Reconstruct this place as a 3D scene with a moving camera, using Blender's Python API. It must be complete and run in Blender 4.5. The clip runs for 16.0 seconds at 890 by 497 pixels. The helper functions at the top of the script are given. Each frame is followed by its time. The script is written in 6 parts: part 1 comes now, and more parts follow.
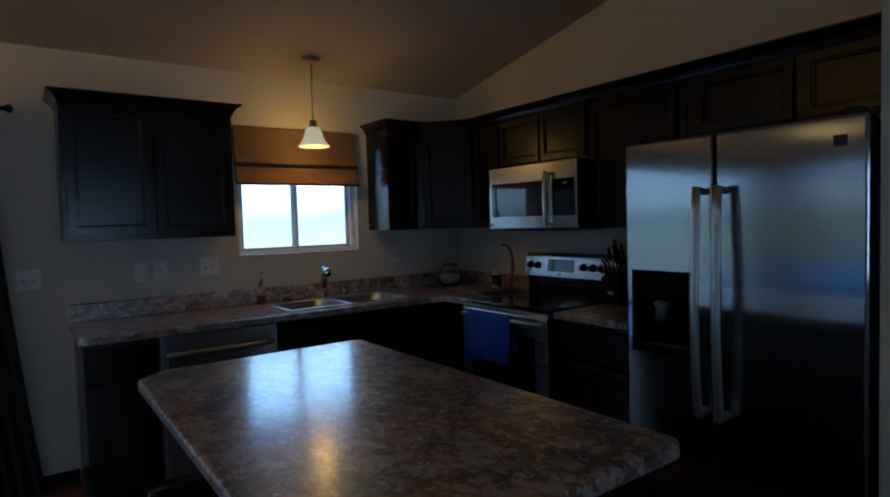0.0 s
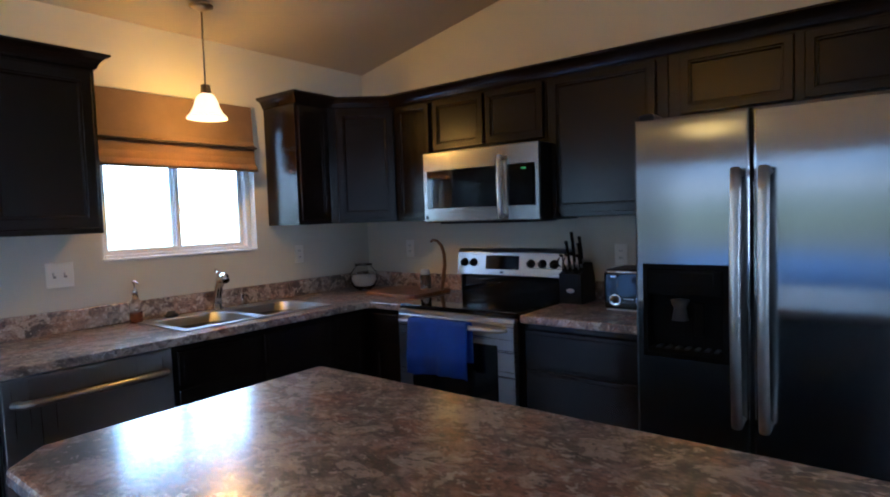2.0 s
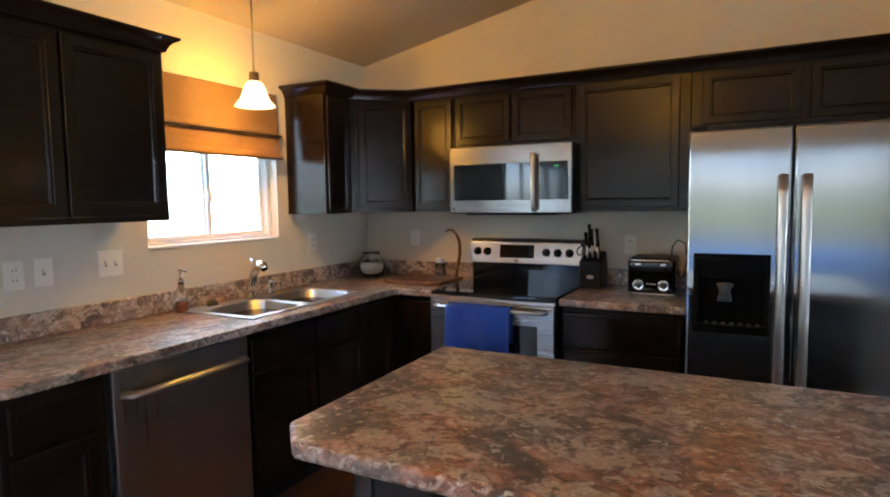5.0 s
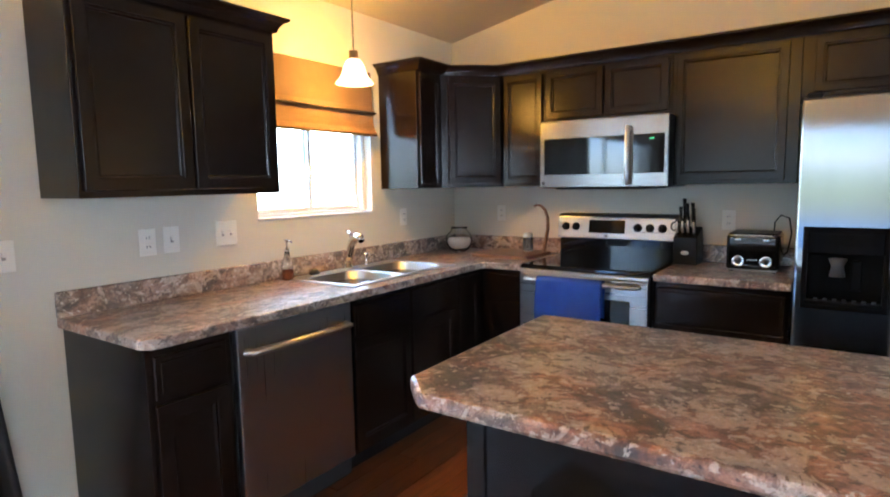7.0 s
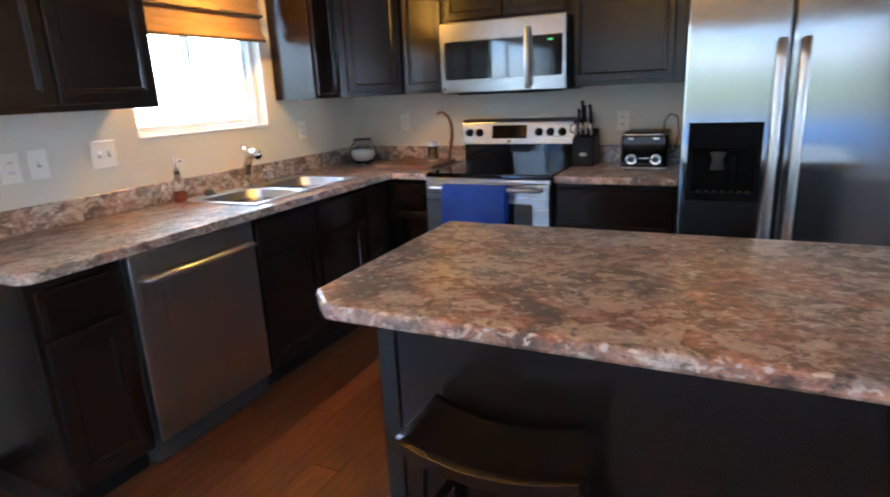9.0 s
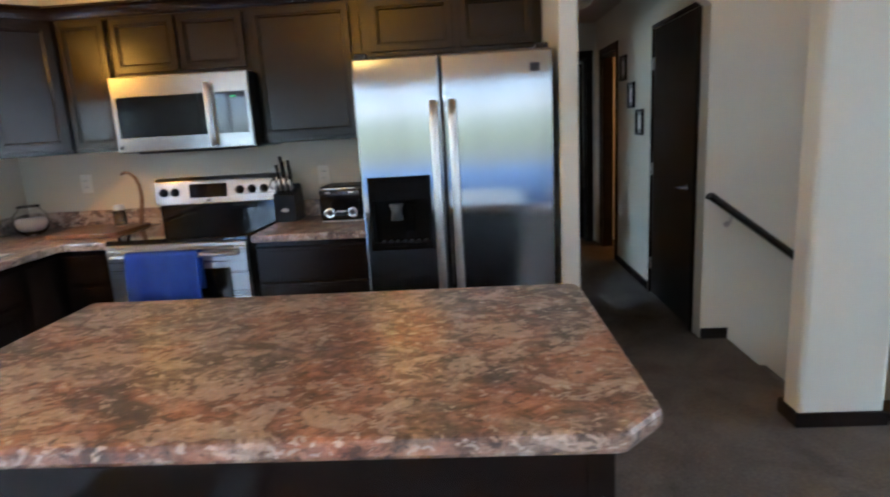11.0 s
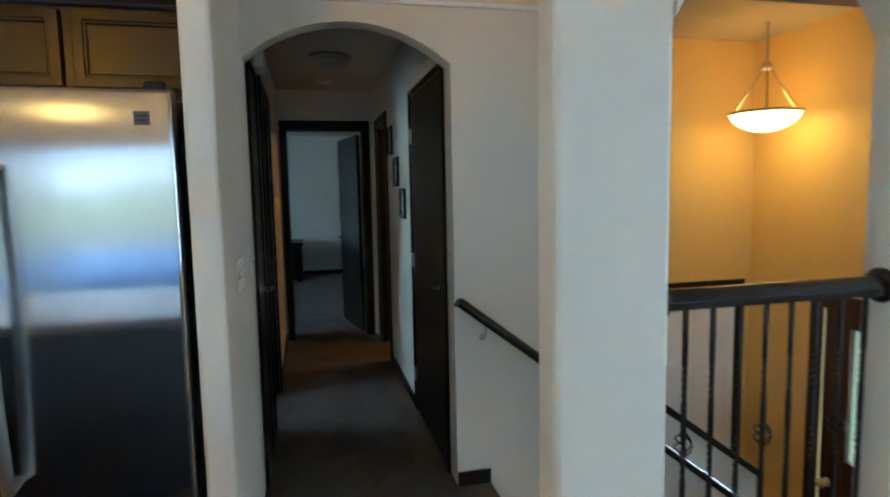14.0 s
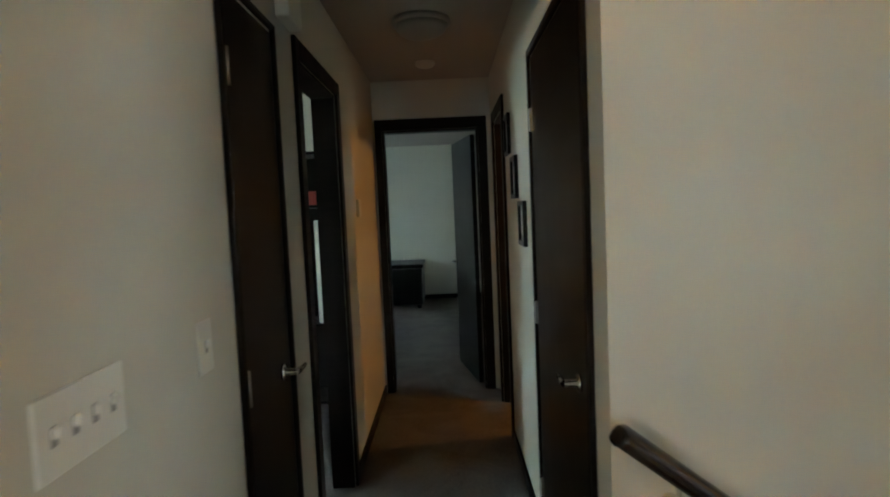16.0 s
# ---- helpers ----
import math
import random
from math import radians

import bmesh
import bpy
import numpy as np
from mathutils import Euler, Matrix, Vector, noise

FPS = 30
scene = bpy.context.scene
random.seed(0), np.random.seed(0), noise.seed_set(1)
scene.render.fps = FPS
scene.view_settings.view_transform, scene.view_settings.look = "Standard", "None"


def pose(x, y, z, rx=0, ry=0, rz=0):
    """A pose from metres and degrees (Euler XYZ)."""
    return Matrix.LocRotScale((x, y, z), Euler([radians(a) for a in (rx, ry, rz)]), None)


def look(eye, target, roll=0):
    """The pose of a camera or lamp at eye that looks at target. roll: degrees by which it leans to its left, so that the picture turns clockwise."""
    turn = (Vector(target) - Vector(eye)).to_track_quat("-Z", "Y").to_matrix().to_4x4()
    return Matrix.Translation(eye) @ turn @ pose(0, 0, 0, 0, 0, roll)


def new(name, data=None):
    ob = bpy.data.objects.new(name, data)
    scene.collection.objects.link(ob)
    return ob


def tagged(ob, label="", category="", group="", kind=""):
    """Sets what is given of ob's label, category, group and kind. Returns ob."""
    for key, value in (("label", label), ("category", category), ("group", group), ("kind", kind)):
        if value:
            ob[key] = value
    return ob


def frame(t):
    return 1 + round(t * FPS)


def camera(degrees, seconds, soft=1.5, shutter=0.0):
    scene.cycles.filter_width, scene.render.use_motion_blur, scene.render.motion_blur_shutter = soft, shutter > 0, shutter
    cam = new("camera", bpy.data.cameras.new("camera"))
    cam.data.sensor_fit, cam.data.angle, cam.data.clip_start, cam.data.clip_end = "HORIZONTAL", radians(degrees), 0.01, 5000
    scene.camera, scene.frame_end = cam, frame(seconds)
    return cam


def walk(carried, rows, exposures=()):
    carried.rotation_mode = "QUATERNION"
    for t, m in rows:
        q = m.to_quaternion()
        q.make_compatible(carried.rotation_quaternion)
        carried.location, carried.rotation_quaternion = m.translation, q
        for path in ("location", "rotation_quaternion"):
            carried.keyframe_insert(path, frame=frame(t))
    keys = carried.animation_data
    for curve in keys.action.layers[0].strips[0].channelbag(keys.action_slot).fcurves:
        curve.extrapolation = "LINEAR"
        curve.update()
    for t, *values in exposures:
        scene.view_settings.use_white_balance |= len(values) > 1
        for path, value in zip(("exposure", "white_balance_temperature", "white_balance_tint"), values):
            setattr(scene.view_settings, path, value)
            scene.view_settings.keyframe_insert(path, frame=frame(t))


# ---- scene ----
cam = camera(74.7, 16.0, 1.9, 0.5)
PATH = [
    (0, (-0.147, 0.123, 1.429), (1.029, 1.738, 1.337), -1.6),
    (0.5, (-0.195, 0.309, 1.418), (1.11, 1.821, 1.321), -1.4),
    (1, (-0.25, 0.499, 1.424), (1.173, 1.9, 1.304), -2.7),
    (1.5, (-0.222, 0.686, 1.409), (1.284, 1.997, 1.284), -2.4),
    (2, (-0.197, 0.91, 1.405), (1.37, 2.147, 1.293), -1.9),
    (2.5, (-0.253, 1.053, 1.434), (1.386, 2.189, 1.281), -1.4),
    (3, (-0.365, 1.149, 1.453), (1.37, 2.128, 1.268), -3.2),
    (5.5, (-0.88, 1.489, 1.443), (0.882, 2.423, 1.289), -0.5),
    (6, (-0.92, 1.487, 1.466), (0.776, 2.533, 1.295), -0.7),
    (6.5, (-0.915, 1.514, 1.439), (0.738, 2.625, 1.261), -0.7),
    (7, (-0.911, 1.536, 1.41), (0.723, 2.667, 1.187), -1.0),
    (7.5, (-0.896, 1.548, 1.378), (0.725, 2.673, 1.052), -2.0),
    (8, (-0.894, 1.556, 1.365), (0.723, 2.651, 0.935), -2.4),
    (10.5, (-0.797, 1.303, 1.437), (1.127, 1.583, 0.969), -3.1),
    (11, (-0.729, 1.182, 1.423), (1.224, 1.294, 1.009), -3.3),
    (11.5, (-0.72, 1.079, 1.43), (1.242, 0.997, 1.05), -2.8),
    (12, (-0.689, 1.013, 1.428), (1.259, 0.714, 1.088), -3.0),
    (12.5, (-0.588, 0.903, 1.426), (1.327, 0.424, 1.108), -2.4),
    (13, (-0.33, 0.827, 1.441), (1.543, 0.188, 1.153), -2.1),
    (13.5, (-0.048, 0.68, 1.444), (1.83, 0.033, 1.214), -2.8),
    (14, (0.216, 0.463, 1.441), (2.153, 0.005, 1.242), -1.1),
    (14.5, (0.531, 0.357, 1.415), (2.497, 0.034, 1.235), -1.5),
    (15, (0.852, 0.258, 1.426), (2.839, 0.098, 1.268), -2.4),
    (15.5, (1.151, 0.165, 1.441), (3.146, 0.145, 1.296), -1.1),
    (16, (1.522, 0.158, 1.447), (3.517, 0.169, 1.305), -2.5),
]
EXPO = [(0.0, -1.68, 4350, 2), (0.5, -0.98, 4400, 4), (1.0, -0.35, 4400, 6), (1.5, -0.02, 4500, 8), (2.0, 0.16, 4600, 8), (3.0, 0.5, 5200, 8), (5.5, 1.1, 5700, 8), (6.5, 1.45, 5400, 6), (7.0, 1.6, 5250, 6), (8.0, 1.6, 5050, 6), (10.5, 1.47, 5400, 8), (12.0, 1.62, 5200, 2), (13.0, 1.65, 5050, 3), (14.0, 1.6, 5000, -3), (15.0, 1.58, 5450, -2), (15.5, 1.65, 5800, -3), (16.0, 1.8, 6050, -3)]
walk(cam, [(t, look(eye, target, roll)) for t, eye, target, roll in PATH], EXPO)

# ---------- world, daylight and lamps ----------
world = bpy.data.worlds.new("world")
scene.world = world
world.use_nodes = True
wn = world.node_tree.nodes
sky = wn.new("ShaderNodeTexSky")
sky.sky_type, sky.sun_disc = 'NISHITA', False
sky.sun_elevation, sky.sun_rotation = radians(48), radians(150)
wn["Background"].inputs["Strength"].default_value = 0.05
world.node_tree.links.new(sky.outputs["Color"], wn["Background"].inputs["Color"])


def lamp(name, kind, m, energy, color, size=0.05):
    data = bpy.data.lights.new(name, kind)
    data.energy, data.color = energy, color
    if kind == 'POINT':
        data.shadow_soft_size = size
    ob = new(name, data)
    ob.matrix_world = m
    return ob


sun = lamp("sun", 'SUN', look((6, -10, 12), (0, 0, 0)), 0.7, (1.0, 0.95, 0.88))
sun.data.angle = radians(0.5)
WARM = (1.0, 0.44, 0.04)
lamp("pendant_bulb", 'POINT', pose(1.44, 3.73, 1.985), 11, WARM, 0.035)
lamp("bowl_bulb", 'POINT', pose(3.3, -2.3, 1.85), 0.12, (1.0, 0.55, 0.10), 0.06)
# dining lamp is out of view; power tuned to warm the upper walls
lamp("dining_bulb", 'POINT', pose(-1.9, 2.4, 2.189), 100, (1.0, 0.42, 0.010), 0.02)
lamp("side_room_bulb", 'POINT', pose(5.3, -1.5, 2.15), 9, (1.0, 0.42, 0.10), 0.06)


# ---------- materials ----------
def mat(name, color, rough=0.5, metal=0.0, build=None, **kw):
    m = bpy.data.materials.new(name)
    m.use_nodes = True
    nt = m.node_tree
    b = nt.nodes["Principled BSDF"]
    b.inputs["Base Color"].default_value = (*color, 1)
    b.inputs["Roughness"].default_value = rough
    b.inputs["Metallic"].default_value = metal
    for k, v in kw.items():
        b.inputs[k.replace("_", " ")].default_value = v
    if build:
        build(nt, b)
    return m


def coords(nt, scale=(1, 1, 1), obj=True):
    tc = nt.nodes.new("ShaderNodeTexCoord")
    mp = nt.nodes.new("ShaderNodeMapping")
    mp.inputs["Scale"].default_value = scale
    nt.links.new(tc.outputs["Object"], mp.inputs["Vector"])
    return mp.outputs["Vector"]


def noise_tex(nt, vec, scale, detail=4, rough=0.55, dist=0.0):
    n = nt.nodes.new("ShaderNodeTexNoise")
    n.inputs["Scale"].default_value, n.inputs["Detail"].default_value = scale, detail
    n.inputs["Roughness"].default_value, n.inputs["Distortion"].default_value = rough, dist
    nt.links.new(vec, n.inputs["Vector"])
    return n.outputs["Fac"]


def ramp(nt, fac, stops, const=False):
    r = nt.nodes.new("ShaderNodeValToRGB")
    if const:
        r.color_ramp.interpolation = 'CONSTANT'
    while len(r.color_ramp.elements) < len(stops):
        r.color_ramp.elements.new(0.5)
    for e, (p, c) in zip(r.color_ramp.elements, stops):
        e.position, e.color = p, (*c, 1)
    nt.links.new(fac, r.inputs["Fac"])
    return r.outputs["Color"]


def grey(v):
    return (v, v, v)


def mix(nt, fac, a, b, mode='MIX'):
    m = nt.nodes.new("ShaderNodeMix")
    m.data_type, m.blend_type = 'RGBA', mode
    if isinstance(fac, float):
        m.inputs[0].default_value = fac
    else:
        nt.links.new(fac, m.inputs[0])
    for i, v in ((6, a), (7, b)):
        if isinstance(v, tuple):
            m.inputs[i].default_value = (*v, 1)
        else:
            nt.links.new(v, m.inputs[i])
    return m.outputs[2]


def bump(nt, b, height, strength=0.2, dist=0.01):
    n = nt.nodes.new("ShaderNodeBump")
    n.inputs["Strength"].default_value, n.inputs["Distance"].default_value = strength, dist
    nt.links.new(height, n.inputs["Height"])
    nt.links.new(n.outputs["Normal"], b.inputs["Normal"])


def set_rough(nt, b, fac, lo, hi):
    nt.links.new(ramp(nt, fac, [(0.3, grey(lo)), (0.7, grey(hi))]), b.inputs["Roughness"])


def painted(c, k=0.06, tex=0.25):
    def build(nt, b):
        v = coords(nt)
        big = noise_tex(nt, v, 1.3, 3)
        fine = noise_tex(nt, v, 130, 3)
        lo = tuple(x * (1 - k) for x in c)
        nt.links.new(ramp(nt, big, [(0.3, lo), (0.7, c)]), b.inputs["Base Color"])
        bump(nt, b, fine, tex, 0.003)
    return build


def wood_build(dark, light, rings=6.0, stretch=(1.0, 1.0, 0.035), b_str=0.05, lo=0.19, hi=0.24):
    def build(nt, b):
        v = coords(nt, stretch)
        grain = noise_tex(nt, v, 46, 5, 0.6, 0.05)
        wide = noise_tex(nt, v, rings, 3)
        col = ramp(nt, grain, [(0.3, dark), (0.72, light)])
        nt.links.new(mix(nt, 0.45, col, ramp(nt, wide, [(0.3, dark), (0.75, light)])), b.inputs["Base Color"])
        bump(nt, b, grain, b_str, 0.002)
        set_rough(nt, b, noise_tex(nt, coords(nt), 7, 3), lo, hi)
    return build


def laminate(along, rusty=0.68, coat=1.0):
    """Stone-pattern laminate whose drift runs along the given stretch of the axes."""
    def build(nt, b):
        v = coords(nt, along)
        zone = noise_tex(nt, v, 2.2, 5, 0.62, 1.4)
        cloud = noise_tex(nt, coords(nt, tuple(q * 1.07 for q in along)), 3.8, 7, 0.64, 0.9)
        patch = noise_tex(nt, coords(nt, tuple(q * 0.93 for q in along)), 10.0, 9, 0.70, 0.6)
        body = noise_tex(nt, v, 16.0, 8, 0.70, 0.5)
        fleck = noise_tex(nt, coords(nt, tuple(q * 1.13 for q in along)), 44.0, 4, 0.55, 0.5)
        fine = noise_tex(nt, coords(nt), 110, 5, 0.7, 0.2)
        stone = ramp(nt, body, [(0.32, (0.080, 0.068, 0.060)), (0.43, (0.190, 0.152, 0.128)), (0.50, (0.320, 0.255, 0.212)), (0.58, (0.450, 0.370, 0.310)), (0.68, (0.62, 0.54, 0.47))])
        rust = ramp(nt, body, [(0.32, (0.120, 0.058, 0.038)), (0.43, (0.310, 0.124, 0.068)), (0.50, (0.490, 0.205, 0.110)), (0.58, (0.620, 0.310, 0.190)), (0.68, (0.66, 0.47, 0.36))])
        col = mix(nt, ramp(nt, zone, [(0.46, grey(0.05)), (0.565, grey(rusty))]), stone, rust)
        col = mix(nt, ramp(nt, cloud, [(0.38, grey(0.85)), (0.46, grey(0.0))]), col, (0.082, 0.074, 0.070))
        col = mix(nt, ramp(nt, patch, [(0.535, grey(0.0)), (0.560, grey(0.75))]), col, (0.600, 0.490, 0.400))
        vein = ramp(nt, patch, [(0.490, grey(0.0)), (0.515, grey(0.42)), (0.535, grey(0.42)), (0.548, grey(0.0))])
        col = mix(nt, vein, col, (0.105, 0.074, 0.058))
        col = mix(nt, ramp(nt, fleck, [(0.36, grey(0.75)), (0.405, grey(0.0))]), col, (0.070, 0.055, 0.048))
        col = mix(nt, ramp(nt, fleck, [(0.595, grey(0.0)), (0.630, grey(0.80))]), col, (0.72, 0.63, 0.54))
        col = mix(nt, 1.0, col, ramp(nt, fine, [(0.32, grey(0.66)), (0.68, grey(1.15))]), 'MULTIPLY')
        nt.links.new(col, b.inputs["Base Color"])
        set_rough(nt, b, patch, 0.34, 0.42)
        b.inputs["Coat Weight"].default_value, b.inputs["Coat Roughness"].default_value = coat, 0.17
        b.inputs["Coat IOR"].default_value = 1.58
        bump(nt, b, fine, 0.02, 0.001)
    return build


def steel_build(nt, b):
    v = coords(nt, (60, 60, 0.6))
    streak = noise_tex(nt, v, 9, 3)
    smudge = noise_tex(nt, coords(nt), 3.0, 4)
    nt.links.new(ramp(nt, streak, [(0.3, (0.300, 0.300, 0.300)), (0.7, (0.350, 0.350, 0.350))]), b.inputs["Base Color"])
    set_rough(nt, b, smudge, 0.10, 0.13)
    b.inputs["Anisotropic"].default_value = 0.90
    tg = nt.nodes.new("ShaderNodeTangent")
    tg.direction_type, tg.axis = 'RADIAL', 'Z'
    nt.links.new(tg.outputs["Tangent"], b.inputs["Tangent"])
    bump(nt, b, noise_tex(nt, coords(nt, (1, 0.35, 1)), 1.7, 1), 0.10, 0.03)
    wide = nt.nodes.new("ShaderNodeBsdfPrincipled")
    wide.inputs["Base Color"].default_value = (0.30, 0.31, 0.33, 1)
    wide.inputs["Metallic"].default_value, wide.inputs["Roughness"].default_value = 1.0, 0.46
    both = nt.nodes.new("ShaderNodeMixShader")
    both.inputs[0].default_value = 0.09
    nt.links.new(b.outputs[0], both.inputs[1])
    nt.links.new(wide.outputs[0], both.inputs[2])
    nt.links.new(both.outputs[0], nt.nodes["Material Output"].inputs["Surface"])


def carpet_build(nt, b):
    v = coords(nt)
    pile = noise_tex(nt, v, 240, 4, 0.7)
    tread = noise_tex(nt, v, 3.2, 4, 0.6, 0.8)
    fleck = noise_tex(nt, v, 60, 4, 0.7)
    base = ramp(nt, tread, [(0.36, (0.052, 0.042, 0.033)), (0.64, (0.141, 0.115, 0.089))])
    nt.links.new(mix(nt, 0.45, base, ramp(nt, fleck, [(0.3, (0.042, 0.034, 0.028)), (0.7, (0.168, 0.139, 0.111))])), b.inputs["Base Color"])
    bump(nt, b, pile, 0.7, 0.006)


def fabric_build(a, c, scale=420):
    def build(nt, b):
        v = coords(nt)
        weave = noise_tex(nt, v, scale, 2)
        broad = noise_tex(nt, v, 5, 3)
        nt.links.new(mix(nt, 0.5, ramp(nt, weave, [(0.3, a), (0.7, c)]), ramp(nt, broad, [(0.3, a), (0.7, c)])), b.inputs["Base Color"])
        bump(nt, b, weave, 0.4, 0.002)
    return build


def plank_build(nt, b):
    v = coords(nt, (0.12, 1, 1))
    info = nt.nodes.new("ShaderNodeObjectInfo")
    add = nt.nodes.new("ShaderNodeVectorMath")
    add.operation = 'ADD'
    nt.links.new(v, add.inputs[0])
    nt.links.new(info.outputs["Location"], add.inputs[1])
    grain = noise_tex(nt, add.outputs[0], 42, 6, 0.65, 0.5)
    col = ramp(nt, grain, [(0.3, (0.078, 0.026, 0.010)), (0.7, (0.195, 0.070, 0.025))])
    tint = ramp(nt, info.outputs["Random"], [(0.0, (0.7, 0.7, 0.7)), (1.0, (1.15, 1.1, 1.05))])
    nt.links.new(mix(nt, 1.0, col, tint, 'MULTIPLY'), b.inputs["Base Color"])
    set_rough(nt, b, grain, 0.28, 0.42)
    bump(nt, b, grain, 0.12, 0.002)


def glow(name, color, strength):
    m = bpy.data.materials.new(name)
    m.use_nodes = True
    b = m.node_tree.nodes["Principled BSDF"]
    b.inputs["Base Color"].default_value = (*color, 1)
    b.inputs["Emission Color"].default_value = (*color, 1)
    b.inputs["Emission Strength"].default_value = strength
    return m


WALL = (0.67, 0.635, 0.53)
M_wall = mat("wall_paint", WALL, 0.62, build=painted(WALL))
M_gold = mat("gold_wall_paint", (0.72, 0.49, 0.15), 0.62, build=painted((0.72, 0.49, 0.15)))
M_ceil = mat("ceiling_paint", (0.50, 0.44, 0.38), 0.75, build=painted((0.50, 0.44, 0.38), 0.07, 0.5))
M_cab = mat("espresso_wood", (0.02, 0.012, 0.009), 0.3, Specular_IOR_Level=0.32, build=wood_build((0.0080, 0.0050, 0.0040), (0.0112, 0.0066, 0.0050)))
M_cabh = mat("espresso_wood_across", (0.02, 0.012, 0.009), 0.3, Specular_IOR_Level=0.32, build=wood_build((0.0080, 0.0050, 0.0040), (0.0112, 0.0066, 0.0050), stretch=(0.035, 0.035, 1)))
M_door = mat("dark_stained_door", (0.016, 0.010, 0.008), 0.3, Specular_IOR_Level=0.2, build=wood_build((0.004, 0.0026, 0.002), (0.008, 0.005, 0.0035), lo=0.30, hi=0.33))
M_trim = mat("dark_trim", (0.018, 0.011, 0.009), 0.35, Specular_IOR_Level=0.15, build=wood_build((0.006, 0.004, 0.0035), (0.016, 0.009, 0.007), stretch=(0.06, 0.06, 1), lo=0.45, hi=0.55))
M_reddoor = mat("mahogany_stain", (0.05, 0.02, 0.012), 0.35, build=wood_build((0.022, 0.008, 0.005), (0.07, 0.025, 0.014)))
M_lam = mat("stone_laminate", (0.25, 0.18, 0.14), 0.25, build=laminate((1.0, 0.74, 1.0)))
M_lamx = mat("stone_laminate_along_wall", (0.25, 0.18, 0.14), 0.25, build=laminate((0.78, 1.0, 1.0)))
M_lamedge = mat("stone_laminate_edge", (0.25, 0.18, 0.14), 0.4, Specular_IOR_Level=0.2, build=laminate((1.0, 0.74, 1.0), coat=0.0))
M_lamup = mat("stone_laminate_upstand", (0.25, 0.18, 0.14), 0.25, build=laminate((0.9, 0.9, 1.0), 0.35))
M_steel = mat("brushed_steel", (0.56, 0.56, 0.57), 0.24, 1.0, build=steel_build)
M_sink = mat("sink_steel", (0.46, 0.47, 0.48), 0.3, 1.0, build=lambda nt, b: set_rough(nt, b, noise_tex(nt, coords(nt), 22, 4), 0.38, 0.48))
M_satin = mat("satin_bar_steel", (0.56, 0.55, 0.53), 0.36, 1.0, build=lambda nt, b: set_rough(nt, b, noise_tex(nt, coords(nt), 60, 3), 0.32, 0.40))
M_dwsteel = mat("dishwasher_steel", (0.42, 0.42, 0.425), 0.3, 1.0, build=lambda nt, b: set_rough(nt, b, noise_tex(nt, coords(nt, (30, 30, 0.5)), 4, 3), 0.27, 0.33))
M_mwsteel = mat("oven_steel", (0.44, 0.44, 0.44), 0.3, 1.0, build=lambda nt, b: set_rough(nt, b, noise_tex(nt, coords(nt, (30, 0.5, 30)), 4, 3), 0.26, 0.33))
M_ovensteel = mat("microwave_steel", (0.34, 0.34, 0.34), 0.25, 1.0, build=lambda nt, b: nt.links.new(ramp(nt, noise_tex(nt, coords(nt, (30, 0.5, 30)), 4, 3), [(0.3, grey(0.32)), (0.7, grey(0.36))]), b.inputs["Base Color"]))
M_chrome = mat("chrome", (0.72, 0.72, 0.74), 0.10, 1.0)
M_nickel = mat("satin_nickel", (0.46, 0.42, 0.37), 0.30, 1.0)
M_black = mat("black_plastic", (0.008, 0.008, 0.009), 0.35, Specular_IOR_Level=0.2, build=lambda nt, b: set_rough(nt, b, noise_tex(nt, coords(nt), 40, 3), 0.28, 0.42))
M_glass_black = mat("black_glass", (0.005, 0.005, 0.006), 0.06)
M_tint = mat("tinted_oven_glass", (0.006, 0.008, 0.009), 0.05, Specular_IOR_Level=0.95)
# Blacker, duller than black_plastic: a deep recess's shade put into the colour.
M_recess = mat("recess_shade_plastic", (0.004, 0.004, 0.005), 0.55, Specular_IOR_Level=0.06, build=lambda nt, b: set_rough(nt, b, noise_tex(nt, coords(nt), 40, 3), 0.45, 0.6))
M_dkgrey = mat("graphite_enamel", (0.055, 0.057, 0.062), 0.45)
M_white = mat("white_plastic", (0.80, 0.78, 0.70), 0.4)
M_vinyl = mat("white_vinyl", (0.78, 0.78, 0.77), 0.4, build=painted((0.78, 0.78, 0.77), 0.04, 0.05))
M_slot = mat("slot_shadow_plastic", (0.05, 0.05, 0.05), 0.5)
M_toggle = mat("toggle_shade_grey", (0.34, 0.33, 0.30), 0.5)
M_carpet = mat("taupe_carpet", (0.15, 0.13, 0.11), 0.95, build=carpet_build)
M_plank = mat("laminate_plank", (0.2, 0.08, 0.03), 0.34, build=plank_build)
M_sub = mat("floor_joint", (0.03, 0.015, 0.008), 0.8)
M_shade = mat("brown_shade_cloth", (0.16, 0.095, 0.05), 0.85, build=fabric_build((0.12, 0.070, 0.038), (0.20, 0.122, 0.068)))
M_towel = mat("blue_terry", (0.02, 0.045, 0.33), 0.95, build=fabric_build((0.010, 0.034, 0.24), (0.026, 0.092, 0.47), 260))
M_drape = mat("charcoal_drape", (0.02, 0.019, 0.02), 0.9, build=fabric_build((0.014, 0.013, 0.014), (0.030, 0.027, 0.027)))
M_iron = mat("wrought_iron", (0.016, 0.014, 0.013), 0.42, 0.6, build=lambda nt, b: bump(nt, b, noise_tex(nt, coords(nt), 120, 3), 0.2, 0.002))
M_rail = mat("black_rail_lacquer", (0.014, 0.011, 0.010), 0.20, build=wood_build((0.010, 0.008, 0.007), (0.022, 0.014, 0.011), lo=0.14, hi=0.26))
